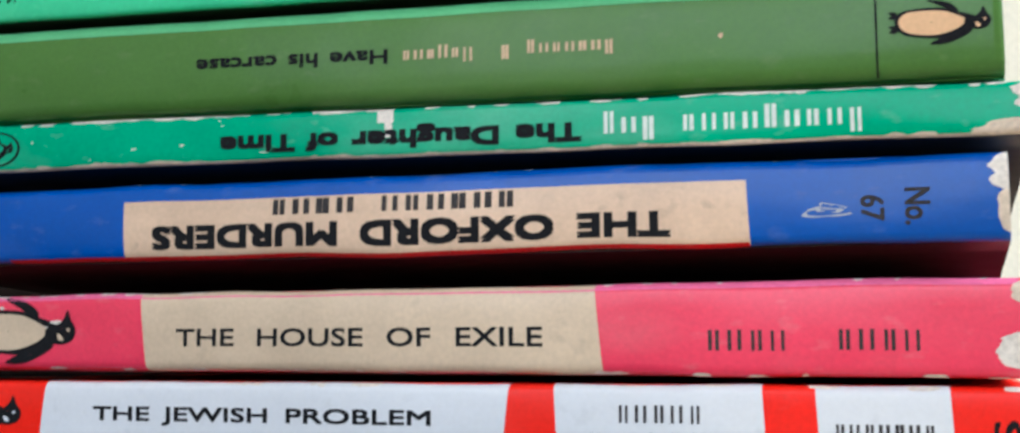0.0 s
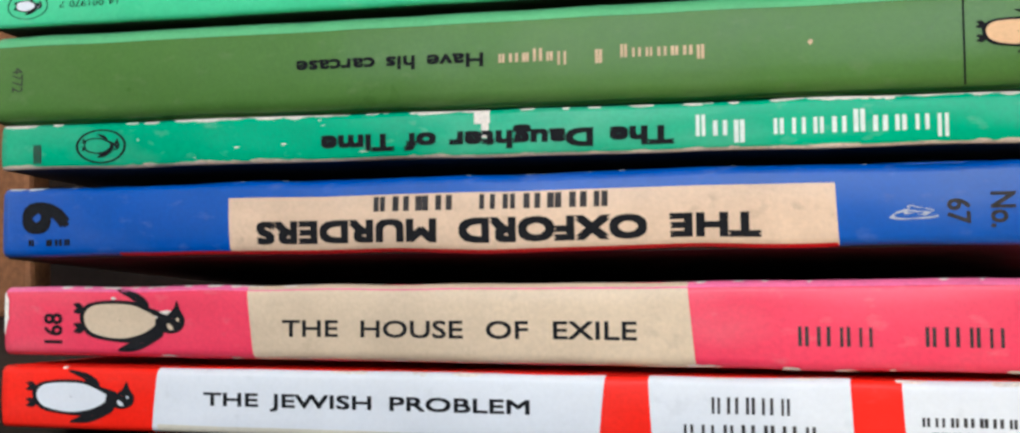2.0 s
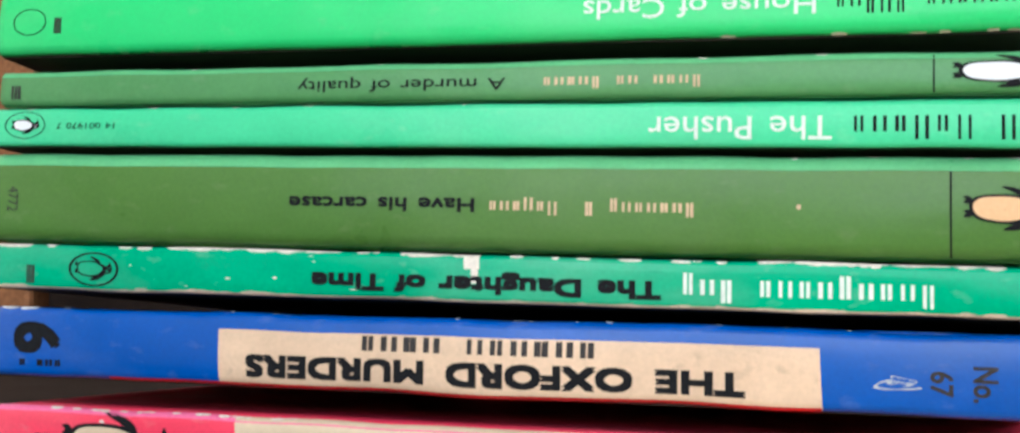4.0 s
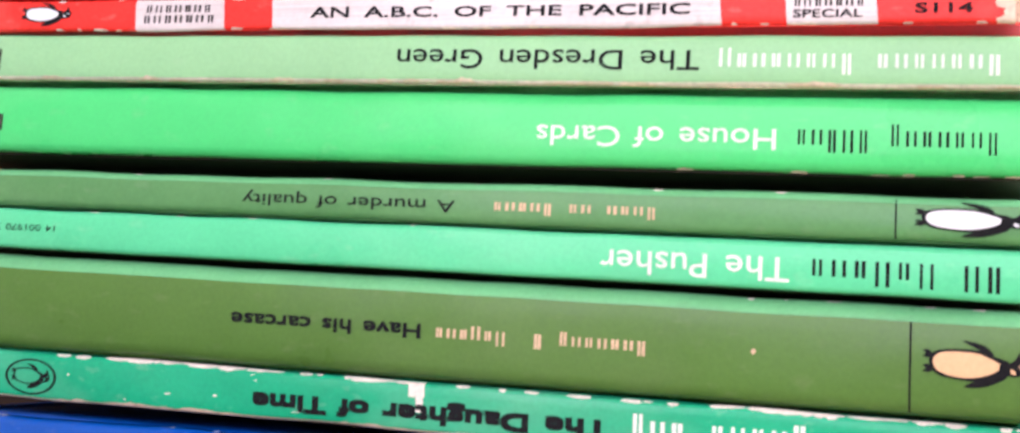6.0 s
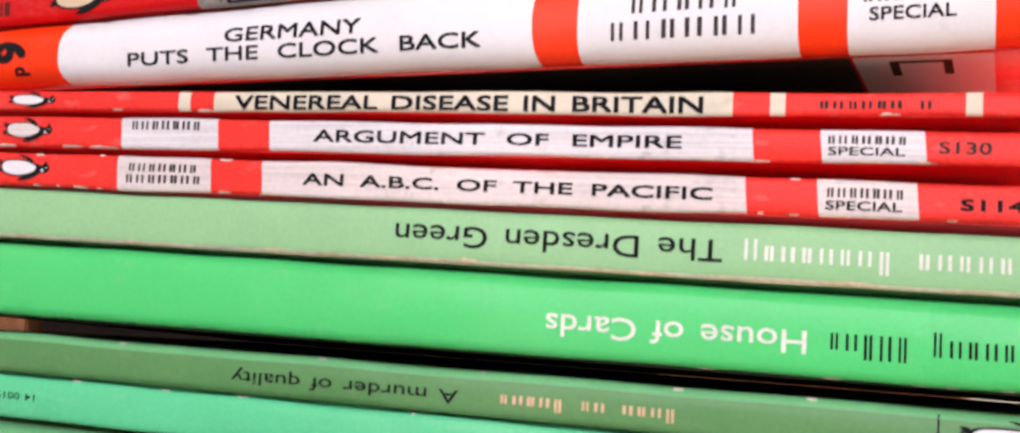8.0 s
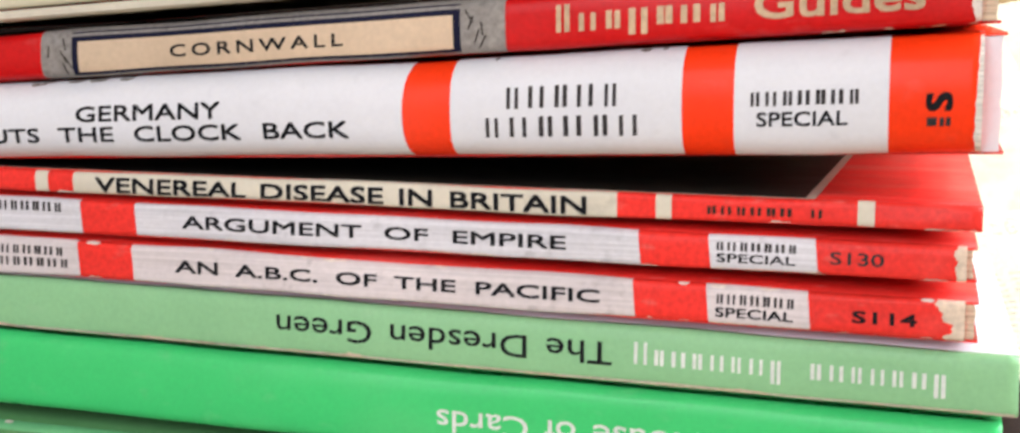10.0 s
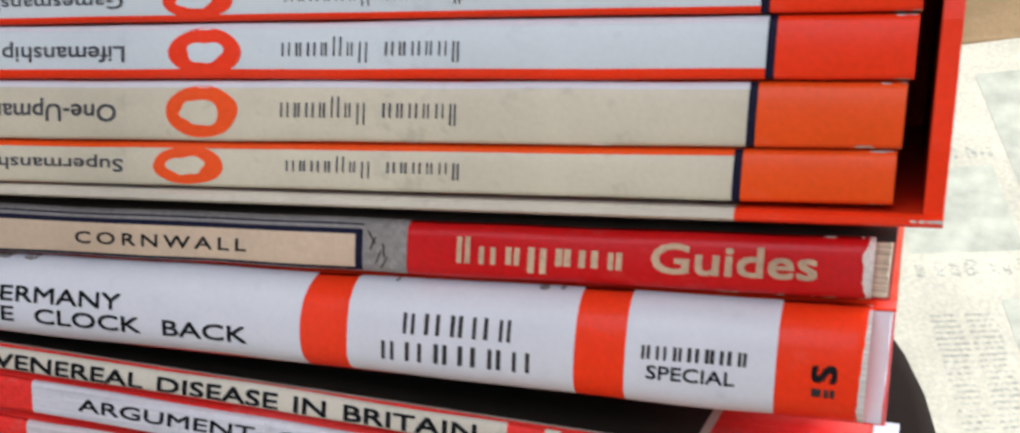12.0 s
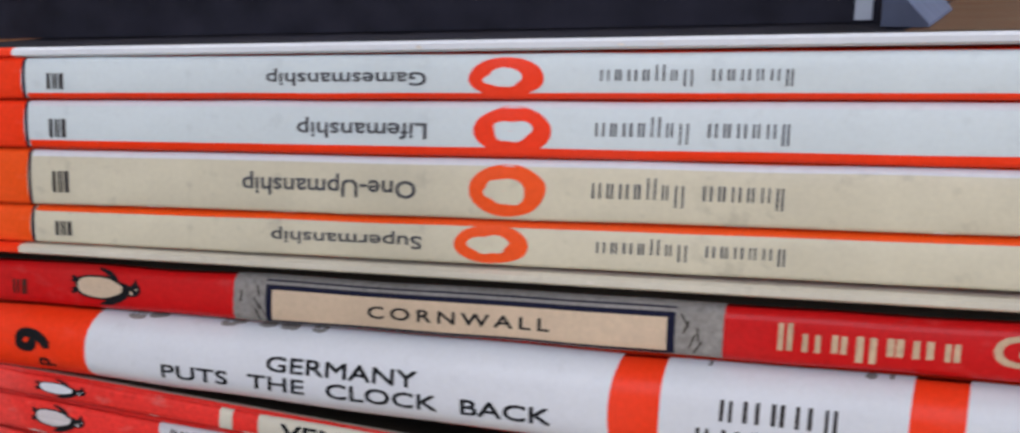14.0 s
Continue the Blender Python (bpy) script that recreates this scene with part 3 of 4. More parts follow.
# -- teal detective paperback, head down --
# lower cover darkened to carry the shade between it and the blue book
b = book("daughter", "rubbed teal green paperback with chipped edges", (-100, 82.8), TEAL, r=0.9, wave=0.15, bottom=DARK_PRINT_SHADE)
b.text("title", "The Daughter of Time", -37.4, 21.3, 0.16, 0.66, weight=0.06)
b.bars("author_line", "Txxxpxxxx Txp", 23.8, 61.4, 0.14, 0.74, WHITE_INK, turn=180, thick=0.44)
b.disc("oval_mark", -84.6, -74.4, 0.10, 0.86, INK, 0.08, inner=0.90)
b.emblem(-83.4, -75.6, 0.22, 0.76, TEAL)
b.bars("number_mark", "TTTT", -93.4, -91.6, 0.12, 0.66, FADED, thick=0.6)
b.scuffs(70, "head", BARE_PALE, 1.2)
b.panel("foot_edge", -99.8, 82, BARE, 0.0, 0.05, off=0.045, label="bare paper lower edge")
b.scuffs(60, "foot", BARE, 1.5)
b.scuffs(7, "face", BARE_PALE, 0.45, -85, -20, 3)
b.torn(76.0, 0.0, 0.30, BARE, 9, 1.5)
b.torn(80.5, 0.4, 1.0, BARE_PALE, 10, 1.0)
b.panel("chip", -10.6, -8.0, BARE_PALE, 0.70, 1.0, slant=0.4, off=0.085)
b.panel("chip", -9.4, -8.2, BARE_PALE, 0.40, 0.72, slant=0.6, off=0.085)

# -- moss green thick paperback, head down --
b = book("carcase", "thick moss green paperback with a smooth spine", (-101.5, 79.6), MOSS, r=2.4, bulge=0.5, wave=0.12)
b.panel("head_edge", -101.4, 79.5, MINT_EDGE, 0.86, 1.0, off=0.045, label="paler strip along the upper edge")
b.text("title", "Have his carcase", -41.4, -8.8, 0.40, 0.55, weight=0.044)
b.bars("author_line", "Txxxxxp T. Txpxxx".replace(".", " "), -6.8, 26.6, 0.38, 0.56, CREAM_INK, thick=0.5)
b.panel("rule", 63.0, 63.3, INK, 0.03, 0.9)
b.emblem(64.8, 78.2, 0.29, 0.72, PEACH)
b.text("number", "4772", -97.4, -95.2, 0.34, 0.62, FADED, turn=90)
b.disc("spot", 41.5, 42.2, 0.47, 0.52, CREAM_INK, 0.08, ragged=0.4)
b.scuffs(6, "head", BARE_PALE, 0.6, 40, 75)

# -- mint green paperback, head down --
# bottom cover painted as dark as the shade beneath it
b = book("pusher", "slim mint green paperback with white lettering", (-101.5, 80.2), MINT, r=0.9, bottom=DARK_PRINT_SHADE)
b.text("title", "The Pusher", 19.2, 46.6, 0.17, 0.67, WHITE_INK, weight=0.008)
b.bars("author_line", "TT TxTxxx", 48.9, 75.2, 0.17, 0.80, INK, thick=0.34)
b.text("number", "14 001970 7", -87.6, -75.6, 0.46, 0.62, INK)
b.disc("oval_mark", -98.6, -90.0, 0.20, 0.92, INK, 0.08, inner=0.95)
b.emblem(-97.2, -91.2, 0.32, 0.80, WHITE)
b.scuffs(5, "head", BARE_PALE, 0.5)

# -- fern green paperback, head down --
b = book("quality", "slim fern green paperback with cream lettering", (-99.6, 80.0), FERN, r=1.2)
b.panel("head_edge", -99.5, 79.9, MINT_EDGE, 0.84, 1.0, off=0.045, label="paler strip along the upper edge")
b.text("title", "A murder of quality", -40.2, -3.8, 0.26, 0.66, weight=0.008)
b.bars("author_line", "Txxx xx Txxxx", 2.0, 27.6, 0.26, 0.64, CREAM_INK, thick=0.5)
b.panel("rule", 60.8, 61.05, INK, 0.04, 0.92)
b.emblem(63.4, 78.6, 0.12, 0.92, WHITE)
b.bars("number_mark", "TTT", -97.4, -95.2, 0.2, 0.7, FADED, thick=0.7)
b.scuffs(5, "head", BARE_PALE, 0.5)

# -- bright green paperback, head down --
# shade of the wide gap below is painted into the back cover
b = book("cards", "glossy bright green paperback with white lettering", (-100.2, 80.8), BRIGHT, r=1.8, bulge=0.4, bottom=DARK_PRINT_SHADE)
b.text("title", "House of Cards", 9.0, 44.4, 0.28, 0.56, WHITE_INK, weight=0.008)
b.bars("author_line", "Txxxxxp TTTxx", 46.8, 74.4, 0.27, 0.64, INK, thick=0.34)
b.disc("oval_mark", -97.0, -90.0, 0.30, 0.72, INK, 0.08, inner=0.93)
b.bars("number_mark", "TTTTT", -88.4, -86.8, 0.32, 0.64, FADED, thick=0.7)
b.scuffs(9, "foot", BARE_PALE, 0.7, 30, 78)

# -- pale green paperback, head down --
b = book("dresden", "pale green paperback with a white upper cover", (-100.2, 82.4), SAGE, r=0.9, top=WHITE, bottom=BARE)
b.text("title", "The Dresden Green", -14.0, 33.2, 0.30, 0.70, INK, weight=0.008)
b.bars("author_line", "Txxxxxx Txxxxxxp", 35.6, 74.6, 0.24, 0.74, WHITE_INK, thick=0.4)
b.disc("oval_mark", -97.6, -91.4, 0.2, 0.8, INK, 0.08, inner=0.93)
b.bars("number_mark", "TTTTT", -89.4, -87.6, 0.2, 0.8, FADED, thick=0.7)
b.panel("foot_edge", -100, 82, BARE_PALE, 0.0, 0.07, off=0.045, label="bare paper lower edge")
b.scuffs(20, "foot", BARE, 1.6)

# -- three thin red and white paperbacks --
b = book("pacific", "thin worn red and white paperback with torn end", (-101, 77.6), WORN_RED, r=0.7, wave=0.14, pages=PAGES, bulge=0.06, trim=1.6)
for u0, u1 in ((-61.3, -44.8), (-36.0, 36.1), (45.4, 57.9)):
    b.panel("white_panel", u0, u1, PINKISH, slant=0.4)
b.text("title", "AN A.B.C. OF THE PACIFIC", -29.2, 31.7, 0.34, 0.68, turn=0, weight=0.040, gap=1.8)
b.bars("author_line", "CCCCCCC", -59.6, -47.0, 0.56, 0.80, turn=0)
b.bars("author_line", "CCCCCCC", -60.0, -46.2, 0.24, 0.48, turn=0)
b.bars("series_mark", "CCCCCCC", 46.3, 56.4, 0.54, 0.80, turn=0)
b.text("series_line", "SPECIAL", 46.4, 56.0, 0.20, 0.46, turn=0, weight=0.035)
b.text("number", "S114", 63.0, 70.6, 0.30, 0.62, turn=0, weight=0.044)
b.emblem(-84, -73.8, 0.15, 0.95, WHITE)
b.scuffs(26, "foot", BARE_PALE, 0.8)
b.scuffs(14, "head", BARE_PALE, 0.8)
b.torn(73.4, 0.0, 1.0, BARE, 12, 1.5)

b = book("empire", "thin red and white paperback with worn ends", (-101, 77.2), WORN_RED, r=0.7, wave=0.12, pages=PAGES, bulge=0.06, trim=1.2)
for u0, u1 in ((-60.7, -43.6), (-34.9, 36.9), (45.7, 58.7)):
    b.panel("white_panel", u0, u1, STREAKED, slant=0.4)
b.text("title", "ARGUMENT OF EMPIRE", -27.6, 27.4, 0.32, 0.72, turn=0, weight=0.035, gap=2.2)
b.bars("author_line", "CCCCCCC", -59.2, -46.4, 0.62, 0.90, turn=0)
b.bars("series_mark", "CCCCCCC", 46.3, 56.6, 0.56, 0.82, turn=0)
b.text("series_line", "SPECIAL", 46.6, 56.2, 0.22, 0.48, turn=0, weight=0.026)
b.text("number", "S130", 60.3, 66.6, 0.32, 0.68, FADED, turn=0, weight=0.018)
b.emblem(-83, -73.4, 0.15, 0.95, PINKISH)
b.scuffs(24, "foot", BARE_PALE, 1.0)
b.torn(74.8, 0.0, 1.0, BARE, 13, 0.5)

b = book("britain", "very thin red paperback with a dark pictured cover", (-100, 77.6), WORN_RED, r=0.6, wave=0.12, pages=WHITE_PAGES, bulge=0.06)
for u0, u1 in ((-50.6, -48.5), (-44.4, 34.1), (39.0, 41.0), (63.4, 65.4)):
    b.panel("white_panel", u0, u1, OLD_WHITE)
b.text("title", "VENEREAL DISEASE IN BRITAIN", -40.8, 30.2, 0.10, 0.82, turn=0, weight=0.040, off=0.14)
b.bars("author_line", "CCCCCC C", 45.1, 59.6, 0.30, 0.66, DARK_PRINT_SHADE, turn=0)
b.emblem(-82, -73, 0.1, 0.98, WHITE)
b.scuffs(14, "foot", BARE_PALE, 0.8)


def on_cover(bk, name, u0, u1, y0, y1, mat, label="", lift=0.05, top=True):
    """A printed field on the upper or the lower face of a book."""
    verts, faces = [], []
    for k in range(9):
        for q in range(5):
            u, y = u0 + (u1 - u0) * k / 8, y0 + (y1 - y0) * q / 4
            verts.append(Vector((u, bk.y + y, bk.surface(u, y, top) + (lift if top else -lift))) / 1000)
    for k in range(8):
        for q in range(4):
            faces.append((k * 5 + q, (k + 1) * 5 + q, (k + 1) * 5 + q + 1, k * 5 + q + 1))
    mesh_object(name, verts, faces, mat, bk.thing, bk.origin, label)


on_cover(b, "picture_border", -90, 58.2, 2.2, 104, OLD_WHITE)
on_cover(b, "picture", -88, 57.0, 3.0, 102, DARK_PRINT_SHADE, "dark printed picture", 0.09)

# -- thick white paperback with red bands --
b = book("clock", "thick white paperback with red-orange bands", (-100.5, 79.6), HOT_ORANGE, r=3.0, bulge=1.1, trim=2.6, wave=0.14, pages=WHITE, bottom=WORN_RED)
b.panel("title_panel", -71.2, 7.0, WHITE, bow=-0.8)
b.panel("author_panel", 12.9, 42.6, WHITE, bow=-0.1)
b.panel("series_panel", 48.8, 66.7, WHITE)
b.text("title", "GERMANY", -42.4, -19.8, 0.49, 0.69, turn=0, weight=0.032)
b.text("title_line", "PUTS THE CLOCK BACK", -59.2, -1.2, 0.23, 0.43, turn=0, weight=0.032, gap=2.2)
b.bars("author_line", "CCCCC", 19.6, 35.3, 0.505, 0.725, turn=0, thick=0.34)
b.bars("author_line", "CCCCCC", 16.7, 37.8, 0.22, 0.43, turn=0, thick=0.34)
b.bars("series_mark", "CCCCCCC", 50.4, 63.8, 0.47, 0.60, turn=0)
b.text("series_line", "SPECIAL", 51.5, 62.1, 0.29, 0.42, turn=0, weight=0.031)
b.text("number", "S", 70.8, 73.8, 0.39, 0.55, turn=270, weight=0.044)
b.bars("number_mark", "TT", 70.8, 73.8, 0.24, 0.34, turn=0, thick=0.8)
b.text("price", "6", -84.2, -78.0, 0.38, 0.74, INK, turn=90, weight=0.044)
b.text("price", "d", -80.2, -77.4, 0.17, 0.31, INK, turn=90, weight=0.03)
on_cover(b, "back_panel", 49.0, 66.6, 3.2, 104, WHITE, top=False)
on_cover(b, "back_picture", -96, 48.6, 3.2, 104, DARK_PRINT_SHADE, "dark printed picture", top=False)
for u0, u1, y0, y1 in ((53.4, 54.6, 6, 16), (60.2, 61.4, 6, 16), (54.6, 60.2, 6, 7.6)):
    on_cover(b, "printed_bar", u0, u1, y0, y1, DARK_PRINT_SHADE, lift=0.10, top=False)
b.scuffs(9, "head", GREY, 0.9, -72, -25, 4, "dirt_mark")
b.scuffs(3, "head", GREY, 0.6, 14, 42, 5, "dirt_mark")
b.torn(76.4, 0.0, 1.0, WHITE_PAGES, 14, 0.5)

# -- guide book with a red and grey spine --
# upper cover coloured with the shade of the gap under the slipcase
b = book("cornwall", "red and grey guide book with a beige title panel", (-101, 78.8), DEEP_RED, r=1.4, y=1.4, wave=0.12, top=DARK_PRINT_SHADE, trim=2.2)
b.panel("grey_panel", -48.4, 19.8, GREY)
b.panel("navy_band", -43.4, 13.8, NAVY, 0.06, 0.93, off=0.06)
b.panel("grey_strip", -43.4, 13.8, GREY, 0.84, 0.90, off=0.075)
b.panel("title_panel", -42.4, 12.8, BEIGE, 0.12, 0.74, off=0.08)
b.text("title", "CORNWALL", -28.0, -2.4, 0.30, 0.56, turn=0, weight=0.03, off=0.11, spread=1.35)
b.bars("series_mark", "Txxpxxx", 25.8, 48.2, 0.16, 0.82, CREAM_INK, turn=0, thick=0.5)
b.text("series_line", "Guides", 50.9, 70.4, 0.30, 0.82, CREAM_INK, turn=0, weight=0.03)
b.emblem(-75.5, -63.4, 0.12, 0.95, BEIGE)
b.bars("number_mark", "TT", -86, -83, 0.25, 0.7, DARK_PRINT_SHADE)
rng = random.Random(5)
for side in (-45.8, 16.4):
    for k in range(5):
        u = side + rng.uniform(-1.6, 1.6)
        b.panel("engraved_stroke", u, u + 0.25, DARK_PRINT_SHADE, 0.1 + 0.12 * k, 0.34 + 0.12 * k, slant=rng.uniform(-5, 5), off=0.08)
b.scuffs(3, "head", BARE, 0.4, 68, 78)
b.scuffs(6, "foot", BARE, 0.5, 50, 78)
b.torn(75.6, 0.05, 1.0, BARE_PALE, 15, 0.35)

# -- boxed set: slipcase with four humour books --
CASE_X = (-99.5, 83.6)
(case_low, case_high), (case_bl, case_bh) = FRONT["box"], BACK["box"]
WALL = (1.5, 2.0)


def case_z(u, k, y):
    """Height in the slipcase: k = 0 at its underside, 1 at its top, y millimetres behind its mouth."""
    q = y / 116.0
    def e(p):
        return p[0] + (p[1] - p[0]) * (u + 90) / 180
    lo, hi = e(case_low) * (1 - q) + e(case_bl) * q, e(case_high) * (1 - q) + e(case_bh) * q
    return lo + (hi - lo) * k


CASE_LEAN = (sum(case_low) + sum(case_high) - sum(case_bl) - sum(case_bh)) / 4 / 116.0
case_origin = Vector((sum(CASE_X) / 2000, 0.05, (case_bl[0] + case_bl[1]) / 2000))
slipcase = empty("slipcase", case_origin, "white and orange card slipcase holding four books", "slipcase")


def case_slab(name, u0, u1, k0, k1, y0, y1, mat, label=""):
    """A slab of card of the slipcase, bent with it, its long edges slightly rounded."""
    verts, faces, n = [], [], 16
    ring = [(0.0, 0.25), (0.12, 0.0), (1.0, 0.0), (1.0, 1.0), (0.12, 1.0), (0.0, 0.75)]
    for i in range(n + 1):
        u = u0 + (u1 - u0) * i / n
        for a, c in ring:
            y = y0 + (y1 - y0) * min(a * (1 if a == 1 else 0.05), 1)
            k = k0 + (k1 - k0) * c
            z = case_z(u, k, y)
            verts.append(Vector((u, y - 0.6 + CASE_LEAN * (z - case_z(u, 0.5, y)), z)) / 1000)
    m = len(ring)
    for i in range(n):
        for j in range(m):
            faces.append((i * m + j, i * m + (j + 1) % m, (i + 1) * m + (j + 1) % m, (i + 1) * m + j))
    faces += [tuple(range(m))[::-1], tuple(n * m + j for j in range(m))]
    return mesh_object(name, verts, faces, mat, slipcase, case_origin, label, smooth=False)


for k0, k1, nm in ((0.0, 0.048, "bottom_panel"), (0.955, 1.0, "top_panel")):
    case_slab(nm, -82.4, 60.6 if k0 == 0 else 56.4, k0, k1, 0, 116, WHITE if k0 else OLD_WHITE)
    case_slab(nm, -99.5, -82.4, k0, k1, 0, 116, HOT_ORANGE, "orange end of the panel")
    case_slab(nm, 60.6 if k0 == 0 else 56.4, 83.6, k0, k1, 0, 116, HOT_ORANGE, "orange end of the panel")
case_slab("end_panel", 81.4, 83.6, 0.048, 0.955, 0, 116, HOT_ORANGE)
case_slab("end_panel", -99.5, -97.9, 0.048, 0.955, 0, 116, HOT_ORANGE)
case_slab("rear_panel", -97.9, 81.4, 0.048, 0.955, 113, 116, ORANGE)



def on_case(name, corners, mat, lift, label=""):
    """A flat field of colour on the top of the slipcase: corners in millimetres, x and distance from its mouth."""
    (a, b, c, d), n = corners, 12
    verts, faces = [], []
    for i in range(n + 1):
        for j in range(n + 1):
            p, q = i / n, j / n
            x = (a[0] * (1 - p) + b[0] * p) * (1 - q) + (d[0] * (1 - p) + c[0] * p) * q
            y = (a[1] * (1 - p) + b[1] * p) * (1 - q) + (d[1] * (1 - p) + c[1] * p) * q
            z = case_z(x, 1.0, y) + lift
            verts.append(Vector((x, y - 0.6 + CASE_LEAN * (z - case_z(x, 0.5, y)), z)) / 1000)
    for i in range(n):
        for j in range(n):
            k = i * (n + 1) + j
            faces.append((k, k + n + 1, k + n + 2, k + 1))
    return mesh_object(name, verts, faces, mat, slipcase, case_origin, label)


on_case("cover_print", ((-99, 1.2), (83, 1.2), (83, 115), (-99, 115)), SLATE, 0.06, "dark navy printed picture")
# reflection of the brown box in the glossy top, painted as a field
on_case("brown_reflected_field", ((38.0, 1.5), (61.5, 1.5), (60, 114), (38, 114)), BROWN_REFLECTION, 0.11)
# stripes of distant things behind, added flat as three coloured bars
on_case("blue_grey_field", ((61.8, 1.5), (83, 1.5), (83, 58), (61.2, 58)), STEEL_BLUE, 0.11)
on_case("red_bar", ((61.2, 58.5), (83, 58.5), (83, 84), (60.8, 84)), WORN_RED, 0.11)
on_case("blue_bar", ((60.8, 84.5), (83, 84.5), (83, 114), (60.2, 114)), BLUE, 0.11)

rng = random.Random(21)
verts, faces = [], []
for k in range(20):
    u = 83.4 - abs(rng.gauss(0, 1.6)) if k < 16 else rng.uniform(-95, 60)
    top = rng.random() < 0.3
    kk, i, n = (0.975 if top else 0.024), len(verts), 11
    w, t = rng.uniform(0.2, 1.0), rng.uniform(0.003, 0.010)
    for j in range(n):
        a = 2 * math.pi * j / n
        z = case_z(u, min(max(kk + t * math.sin(a) * rng.uniform(0.6, 1), 0.003), 0.997), 0)
        uu = min(u + w * math.cos(a) * rng.uniform(0.6, 1), 83.55)
        verts.append(Vector((uu, -0.68 + CASE_LEAN * (z - case_z(u, 0.5, 0)), z)) / 1000)
    faces.append(tuple(range(i, i + n)))
tagged(mesh_object("worn_edge", verts, faces, BARE_PALE, slipcase, case_origin, "rubbed spots of bare card", smooth=False), kind="stuff")



def dark_booklet():
    """A thin booklet lying on the slipcase, set back from its edge, with a loose end sloping down."""
    t = empty("booklet", (-0.03, 0.07, case_z(-30, 1.0, 70) / 1000), "thin dark navy booklet with a pale band lying on a slipcase", "booklet")
    def solid(name, u0, u1, y0, y1, k0, k1, mat, slope=0.0):
        verts = []
        for k in (k0, k1):
            for u, y in ((u0, y0), (u1, y0), (u1, y1), (u0, y1)):
                h = k * (1 - slope if u == u1 else 1)
                verts.append(Vector((u, y, case_z(u, 1.0, y) + 0.2 + h)) / 1000)
        faces = [(0, 3, 2, 1), (4, 5, 6, 7), (0, 1, 5, 4), (1, 2, 6, 5), (2, 3, 7, 6), (3, 0, 4, 7)]
        return mesh_object(name, verts, faces, mat, t, t.location, smooth=False)
    solid("block", -113.4, 33.0, 25.2, 110, 0.0, 6.4, SLATE)
    solid("cover", -114, 33.4, 24.8, 110.4, 6.4, 6.8, NAVY)
    solid("pale_band", 29.9, 32.1, 24.9, 25.2, 0.3, 6.3, SHEEN)
    solid("spine_end", 33.0, 34.8, 25.2, 110, 0.0, 6.4, DARK_WOOD)
    solid("loose_flap", 34.8, 40.2, 8.0, 60, 0.2, 6.2, STEEL_BLUE, slope=0.94)
    return t


dark_booklet()

POTTER = [
    ("supermanship", "Supermanship", (144.9, 156.7), (150.3, 162.9), CREAM, ORANGE, 60.0, 78.0, (-41.6, -19.6), (-15.2, -5.0), (3.4, 27.2), "cream paperback with orange ends in a slipcase"),
    ("one", "One-Upmanship", (150.6, 163.2), (158.5, 170.6), CREAM, ORANGE, 61.2, 78.4, (-45.8, -20.4), (-13.2, -3.0), (2.6, 26.6), "yellowed cream paperback with orange ends in a slipcase"),
    ("life", "Lifemanship", (158.8, 170.9), (165.5, 178.2), COOL_WHITE, HOT_ORANGE, 62.8, 79.0, (-37.4, -19.0), (-12.7, -2.4), (2.8, 26.8), "white paperback with red-orange ends in a slipcase"),
    ("games", "Gamesmanship", (165.8, 178.5), (171.6, 184.0), COOL_WHITE, HOT_ORANGE, 61.8, 79.2, (-41.8, -19.0), (-13.4, -3.6), (3.2, 26.8), "white paperback with red-orange ends below the slipcase top"),
]
